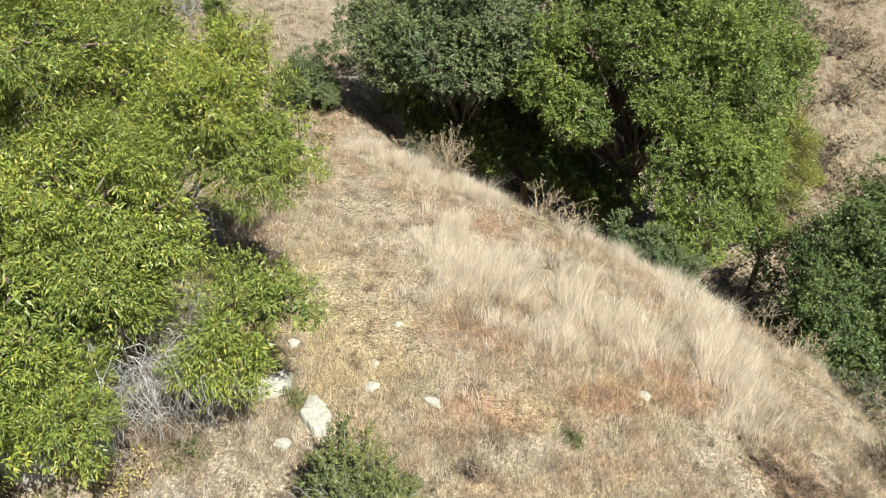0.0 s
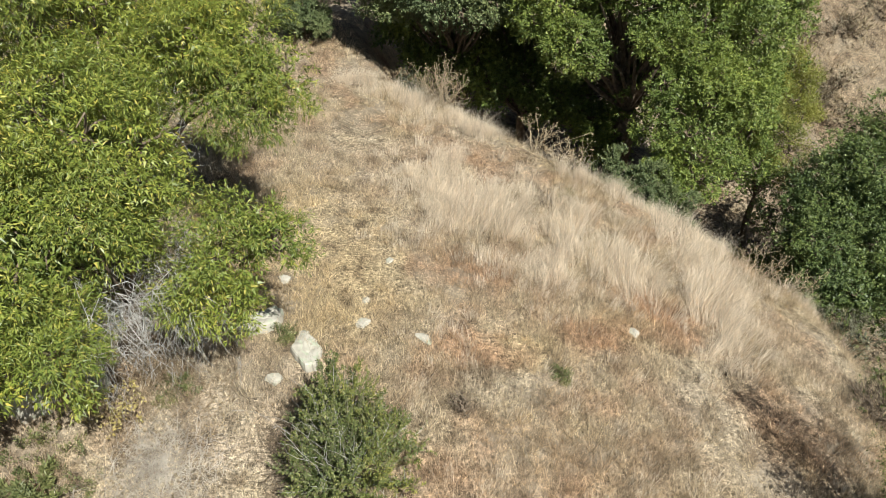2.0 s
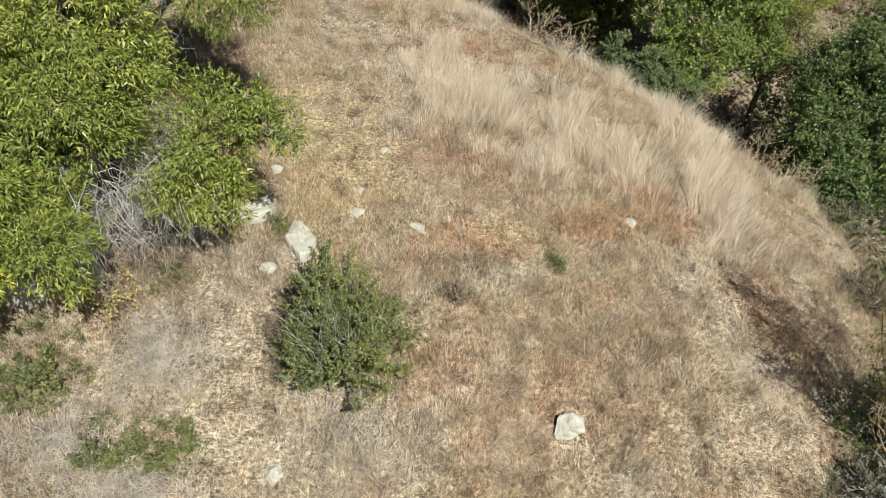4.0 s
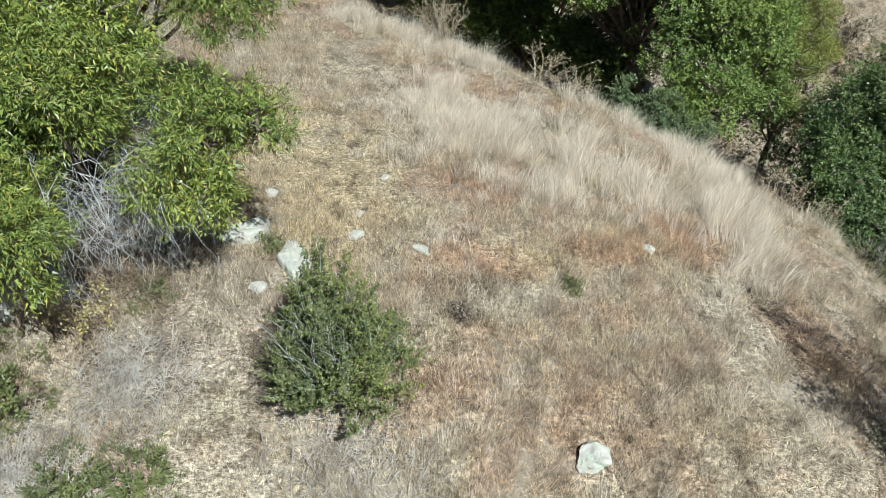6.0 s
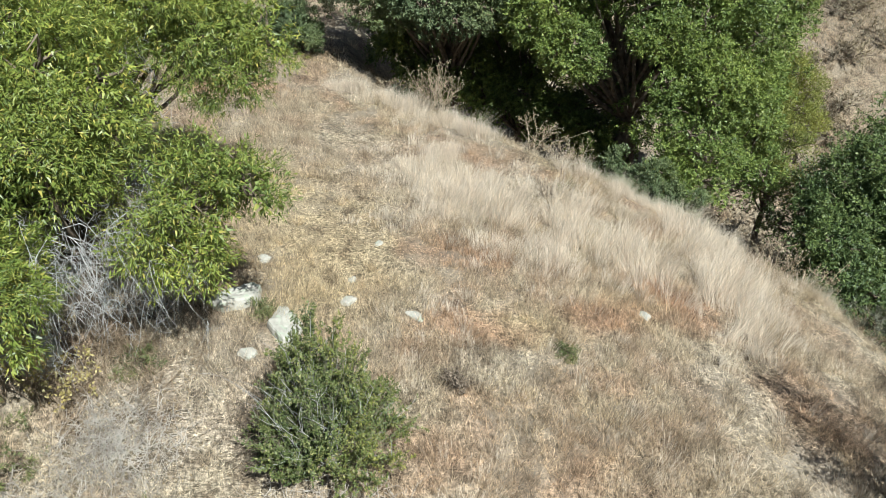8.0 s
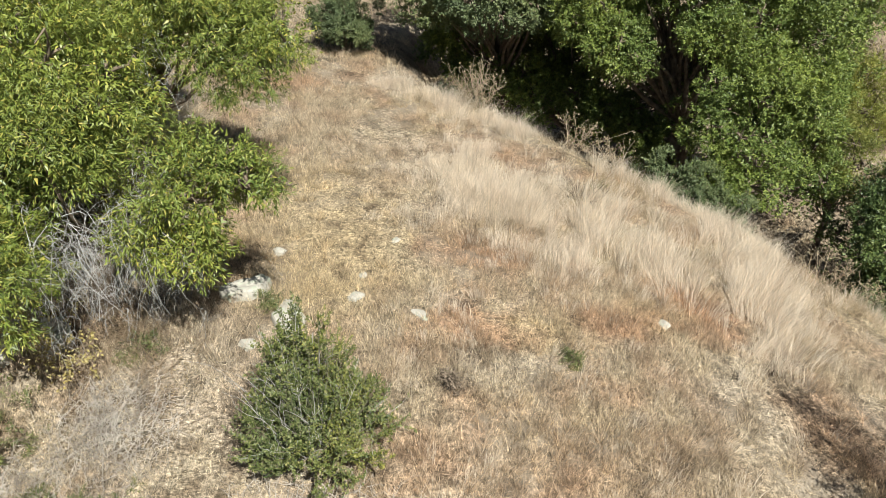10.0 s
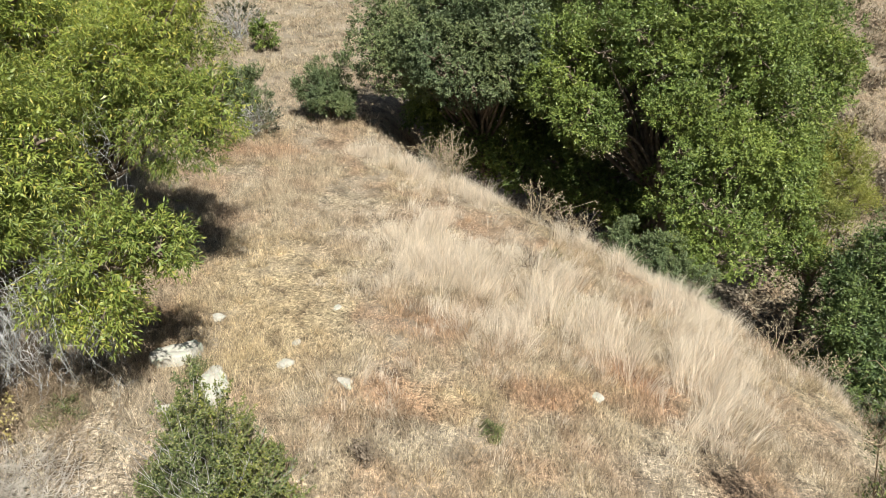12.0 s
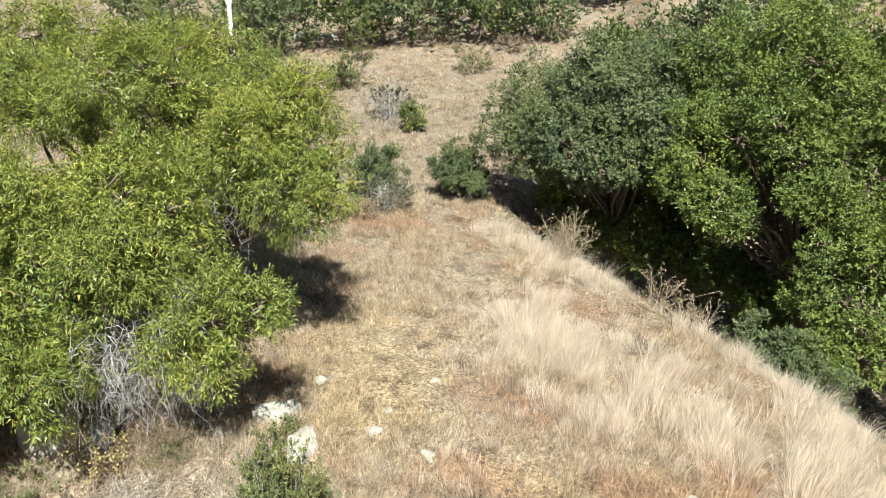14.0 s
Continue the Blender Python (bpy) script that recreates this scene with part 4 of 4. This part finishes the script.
brush_heap("brown dead twigs beside the coyote brush", -1.75, 6.15, 0.35, 0.5, 220, BARK)


def litter():
    n = 6000
    x = np.concatenate([rng.normal(-3.2, 0.9, n // 2), rng.uniform(-6, 7, n // 2)])
    y = np.concatenate([rng.normal(6.4, 1.1, n // 2), rng.uniform(4.5, 14, n // 2)])
    at = np.stack([x, y, ground_z(x, y) + 0.02 + 0.03 * rng.random(n)], 1)
    a = rng.random(n) * 2 * np.pi
    way = np.stack([np.cos(a), np.sin(a), rng.normal(0, 0.25, n)], 1)
    L = np.concatenate([0.018 + 0.026 * rng.random(n // 2), 0.014 + 0.018 * rng.random(n // 2)])
    return leaves(at, unit(way), L, L * 0.45, np.tile([0, 0, 1.0], (n, 1)))


tagged(new("leaf_litter", mesh_of("leaf_litter", *litter(), LITTER)), "pale fallen dry leaves scattered on the slope", "leaf litter", kind="stuff")



def gully_shade_litter():
    n = 15000
    x, y = rng.uniform(2.5, 13.0, n), rng.uniform(13.5, 23.5, n)
    keep = past_edge(x, y) > 1.2
    x, y = x[keep], y[keep]
    n = len(x)
    at = np.stack([x, y, ground_z(x, y) + 0.02 + 0.05 * rng.random(n)], 1)
    a = rng.random(n) * 2 * np.pi
    L = 0.08 + 0.09 * rng.random(n)
    return leaves(at, unit(np.stack([np.cos(a), np.sin(a), rng.normal(0, 0.3, n)], 1)), L, L * 0.6, np.tile([0, 0, 1.0], (n, 1)))


# dark brown litter; its colour also puts shade on the sunlit gully banks
SHADE_LITTER = leaf_material("oak_litter_shade", [(0.0, (0.05, 0.038, 0.025)), (0.6, (0.12, 0.092, 0.062)), (1.0, (0.22, 0.18, 0.125))], 0.75, 0.1, 1.5)
tagged(new("leaf_litter", mesh_of("leaf_litter", *gully_shade_litter(), SHADE_LITTER)), "brown fallen oak leaves that also stand for shade on the gully banks", "leaf litter", kind="stuff")

# ---- the distance ----
FAR_BAY = leaf_material("far_green_leaf", [(0.0, (0.05, 0.08, 0.025)), (0.6, (0.10, 0.14, 0.04)), (1.0, (0.17, 0.2, 0.07))], 0.5, 0.25)


def far_tree(label, x, y, width, height, mat, lobes=6):
    z = gz(x, y)
    rows = []
    for k in range(lobes):
        a = k * 2.4
        rows.append((x + width * 0.3 * math.cos(a), y + width * 0.3 * math.sin(a), z + height * (0.3 + 0.45 * ((k * 0.618) % 1)), width * 0.27))
    return tree("far_tree", label, (x, y), rows, mat, 0.17, 8, 130, 0.12, 0.3, 0.1, 0.5, group="trees beyond the clearing", inner=60, tuft=0.5, split=None)


for x, y, w, h, m in ((-20.5, 42, 5.5, 4.6, GREY_OAK_LEAF), (-16.0, 43, 4.6, 4.8, FAR_BAY), (-12.5, 43.5, 5.0, 4.2, GREY_OAK_LEAF), (-9.0, 45, 5.0, 5.0, FAR_BAY), (-6.0, 46, 4.0, 3.6, GREY_OAK_LEAF),
                      (0.5, 37, 4.5, 4.6, FAR_BAY), (4.5, 38, 5.0, 5.0, GREY_OAK_LEAF), (9.0, 36, 5.0, 4.6, FAR_BAY), (13.0, 40, 5.0, 5.0, GREY_OAK_LEAF), (-25, 48, 5.5, 5.5, FAR_BAY), (-14, 50, 6, 6.0, FAR_BAY),
                      (-31, 45, 6, 5.5, GREY_OAK_LEAF), (-3.0, 53, 6, 5.5, FAR_BAY), (4, 50, 6, 5.0, GREY_OAK_LEAF), (-20, 54, 6, 6, GREY_OAK_LEAF), (11, 52, 6, 5, FAR_BAY)):
    far_tree("grey-green scrub oak in the row beyond the clearing" if m is GREY_OAK_LEAF else "green tree in the row beyond the clearing", x, y - 4.5, w, h * 1.1, m)
for x, y, r, h in ((14.6, 25.2, 0.9, 1.1), (16.2, 28.0, 1.3, 0.8), (13.4, 24.4, 0.7, 0.6), (18.0, 31.5, 1.4, 0.9), (15.0, 30.5, 1.1, 0.8), (15.4, 40.0, 1.2, 1.6), (20.0, 36.0, 1.5, 1.0), (-2.0, 41.0, 1.2, 1.1), (-11.0, 39.0, 1.5, 1.2),
                   (-16.0, 39.5, 1.0, 0.9), (-6.8, 39.0, 1.0, 1.0)):
    shrub("hill_brush", "low grey-brown brush on the dry hillside", (x, y), (r, r * 0.8, h * 0.8), HILL_LEAF, 0.1, 70, 14, "brush on the hillside", 20, 0.35, 0.25)

for k in range(34):
    x, y = 11.5 + 13 * ((k * 0.618 + 0.21) % 1), 20.5 + 17 * ((k * 0.7549 + 0.4) % 1)
    r = 0.45 + 0.8 * ((k * 0.382) % 1)
    if past_edge(x, y) > 7.5:
        shrub("hill_brush", "low dry brown brush in the grass of the hillside", (x, y), (r * 1.3, r * 0.7, 0.35 + 0.3 * r), HILL_LEAF, 0.075, 90, 14, "brush on the hillside", 6, 0.35, 0.25)

# the bleached dead tree
dx, dy = -16.27, 27.76
dz = gz(dx, dy)
snag = thing("dead_tree", "bleached white dead tree with a forked top", "tree", (dx, dy, dz))
v, q = tubes([(wander((0.1, 0, -0.1), (0, 0, 4.1), 9, 0, 0.02), np.linspace(0.15, 0.1, 9))], 9)
part("trunk", mesh_of("trunk", v, q, WHITE_BARK, True), snag)
for e in ((-0.45, 0, 5.5), (0.2, 0.1, 5.8)):
    v, q = tubes([(wander((0, 0, 4.05), e, 7, 0, 0.04), np.linspace(0.085, 0.03, 7))], 7)
    part("limb", mesh_of("limb", v, q, WHITE_BARK, True), snag)
v, q = tubes([(wander((-20.3, 40.0, gz(-20.3, 40.0) + 0.2), (-17.6, 40.3, gz(-17.6, 40.3) + 0.2), 8, 0, 0.05), np.linspace(0.22, 0.16, 8))], 9)
tagged(new("log", mesh_of("log", v, q, GREY_TWIG, True)), "fallen grey log at the edge of the far trees", "log")


# ---- stones ----
def stone(label, x, y, size, turn, seed, sink=0.35):
    bm = bmesh.new()
    bmesh.ops.create_icosphere(bm, subdivisions=4, radius=0.5)
    r = random.Random(seed)
    planes = []
    for _ in range(11):
        d = Vector((r.gauss(0, 1), r.gauss(0, 1), r.gauss(0, 1))).normalized()
        planes.append((d, 0.3 + 0.14 * r.random()))
    for v in bm.verts:
        for d, k in planes:
            over = v.co.dot(d) - k
            if over > 0:
                v.co -= d * over * 0.92
        v.co += v.co.normalized() * 0.06 * noise.noise(v.co * 5 + Vector((seed, 0, 0))) + v.co.normalized() * 0.03 * noise.noise(v.co * 13 + Vector((0, seed, 0)))
        v.co = Vector((v.co.x * size[0], v.co.y * size[1], v.co.z * size[2])) * 1.15
    me = bpy.data.meshes.new("stone")
    bm.to_mesh(me)
    bm.free()
    me.materials.append(STONE)
    ob = new("stone", me)
    z = gz(x, y)
    e = 0.3
    slope = Vector((gz(x - e, y) - gz(x + e, y), gz(x, y - e) - gz(x, y + e), 2 * e)).normalized()
    ob.matrix_world = Matrix.Translation((x, y, z + size[2] * (0.5 - sink))) @ slope.to_track_quat("Z", "Y").to_matrix().to_4x4() @ pose(0, 0, 0, 0, 0, turn)
    return tagged(ob, label, "stone", "stones in the grass")


def slab(label, corners, height, seed, tilt=0.0):
    """A flat angular stone: a ragged outline, broken sides and a slightly hollow top."""
    r = random.Random(seed)
    cx, cy = sum(c[0] for c in corners) / len(corners), sum(c[1] for c in corners) / len(corners)
    rim = []
    for (ax, ay), (bx, by) in zip(corners, corners[1:] + corners[:1]):
        for k in range(7):
            u = k / 7
            j = 0.0 if k == 0 else 0.018
            rim.append((ax + (bx - ax) * u - cx + r.gauss(0, j * 0.5), ay + (by - ay) * u - cy + r.gauss(0, j * 0.5)))
    bm = bmesh.new()
    base, rings = gz(cx, cy), []
    for size, z in ((1.06, -0.12), (1.04, height * 0.35), (1.0, height * 0.8), (0.93, height), (0.62, height * 1.04), (0.3, height * 0.97)):
        ring = []
        for x, y in rim:
            d = Vector((x * 5, y * 5, z * 3 + seed))
            zz = z + 0.16 * height * noise.noise(d) + tilt * x + gz(cx + x * 0.8, cy + y * 0.8) - base + r.gauss(0, 0.0025)
            ring.append(bm.verts.new((x * size + 0.012 * noise.noise(d * 2), y * size + 0.012 * noise.noise(d * 3), zz)))
        rings.append(ring)
    n = len(rim)
    for lo, hi in zip(rings, rings[1:]):
        for k in range(n):
            bm.faces.new((lo[k], lo[(k + 1) % n], hi[(k + 1) % n], hi[k]))
    bm.faces.new(rings[-1])
    bmesh.ops.recalc_face_normals(bm, faces=bm.faces)
    me = bpy.data.meshes.new("stone")
    bm.to_mesh(me)
    bm.free()
    me.materials.append(STONE)
    ob = new("stone", me)
    ob.location = (cx, cy, base)
    return tagged(ob, label, "stone", "stones in the grass")


slab("pale flat stone slab at the edge of the bay tree", [(-2.74, 8.0), (-2.62, 8.2), (-2.3, 8.42), (-2.18, 8.36), (-2.2, 8.1), (-2.58, 7.88)], 0.15, 1)
slab("pale angular stone slab in the grass", [(-1.96, 7.62), (-1.88, 8.02), (-1.78, 8.04), (-1.54, 7.7), (-1.58, 7.36), (-1.72, 7.32)], 0.1, 2)
stone("small flat pale stone in dry grass", -1.02, 8.36, (0.22, 0.19, 0.1), 10, 3, 0.5)
stone("lichened grey-green stone in dry grass", -0.14, 8.1, (0.2, 0.34, 0.12), 12, 4, 0.74)
stone("small white stone in dry grass", -2.27, 9.17, (0.2, 0.17, 0.12), 0, 5, 0.4)
stone("lichened angular boulder on bare thatch", 1.77, 5.46, (0.43, 0.34, 0.26), 20, 6)
stone("low pale stone half buried in the slope", -1.84, 4.85, (0.22, 0.19, 0.12), 5, 7, 0.5)
stone("small round pale stone", -2.12, 7.16, (0.2, 0.2, 0.12), 5, 8, 0.5)
stone("tiny pale stone in dry grass", -0.69, 9.9, (0.16, 0.12, 0.08), 5, 9, 0.5)
stone("tiny pale stone in dry grass", -1.02, 8.85, (0.14, 0.1, 0.07), 25, 10, 0.5)
stone("flat stone sunk in rusty grass", 3.2, 8.9, (0.24, 0.18, 0.1), 25, 11, 0.72)
slab("grey boulder in the shade of the bay tree", [(-5.35, 6.45), (-5.3, 6.85), (-4.95, 7.0), (-4.7, 6.85), (-4.75, 6.5), (-5.0, 6.35)], 0.36, 12, 0.1)
slab("broken grey stone in the shade of the bay tree", [(-4.55, 6.7), (-4.5, 6.95), (-4.3, 7.05), (-4.15, 6.9), (-4.25, 6.65)], 0.24, 13, -0.1)
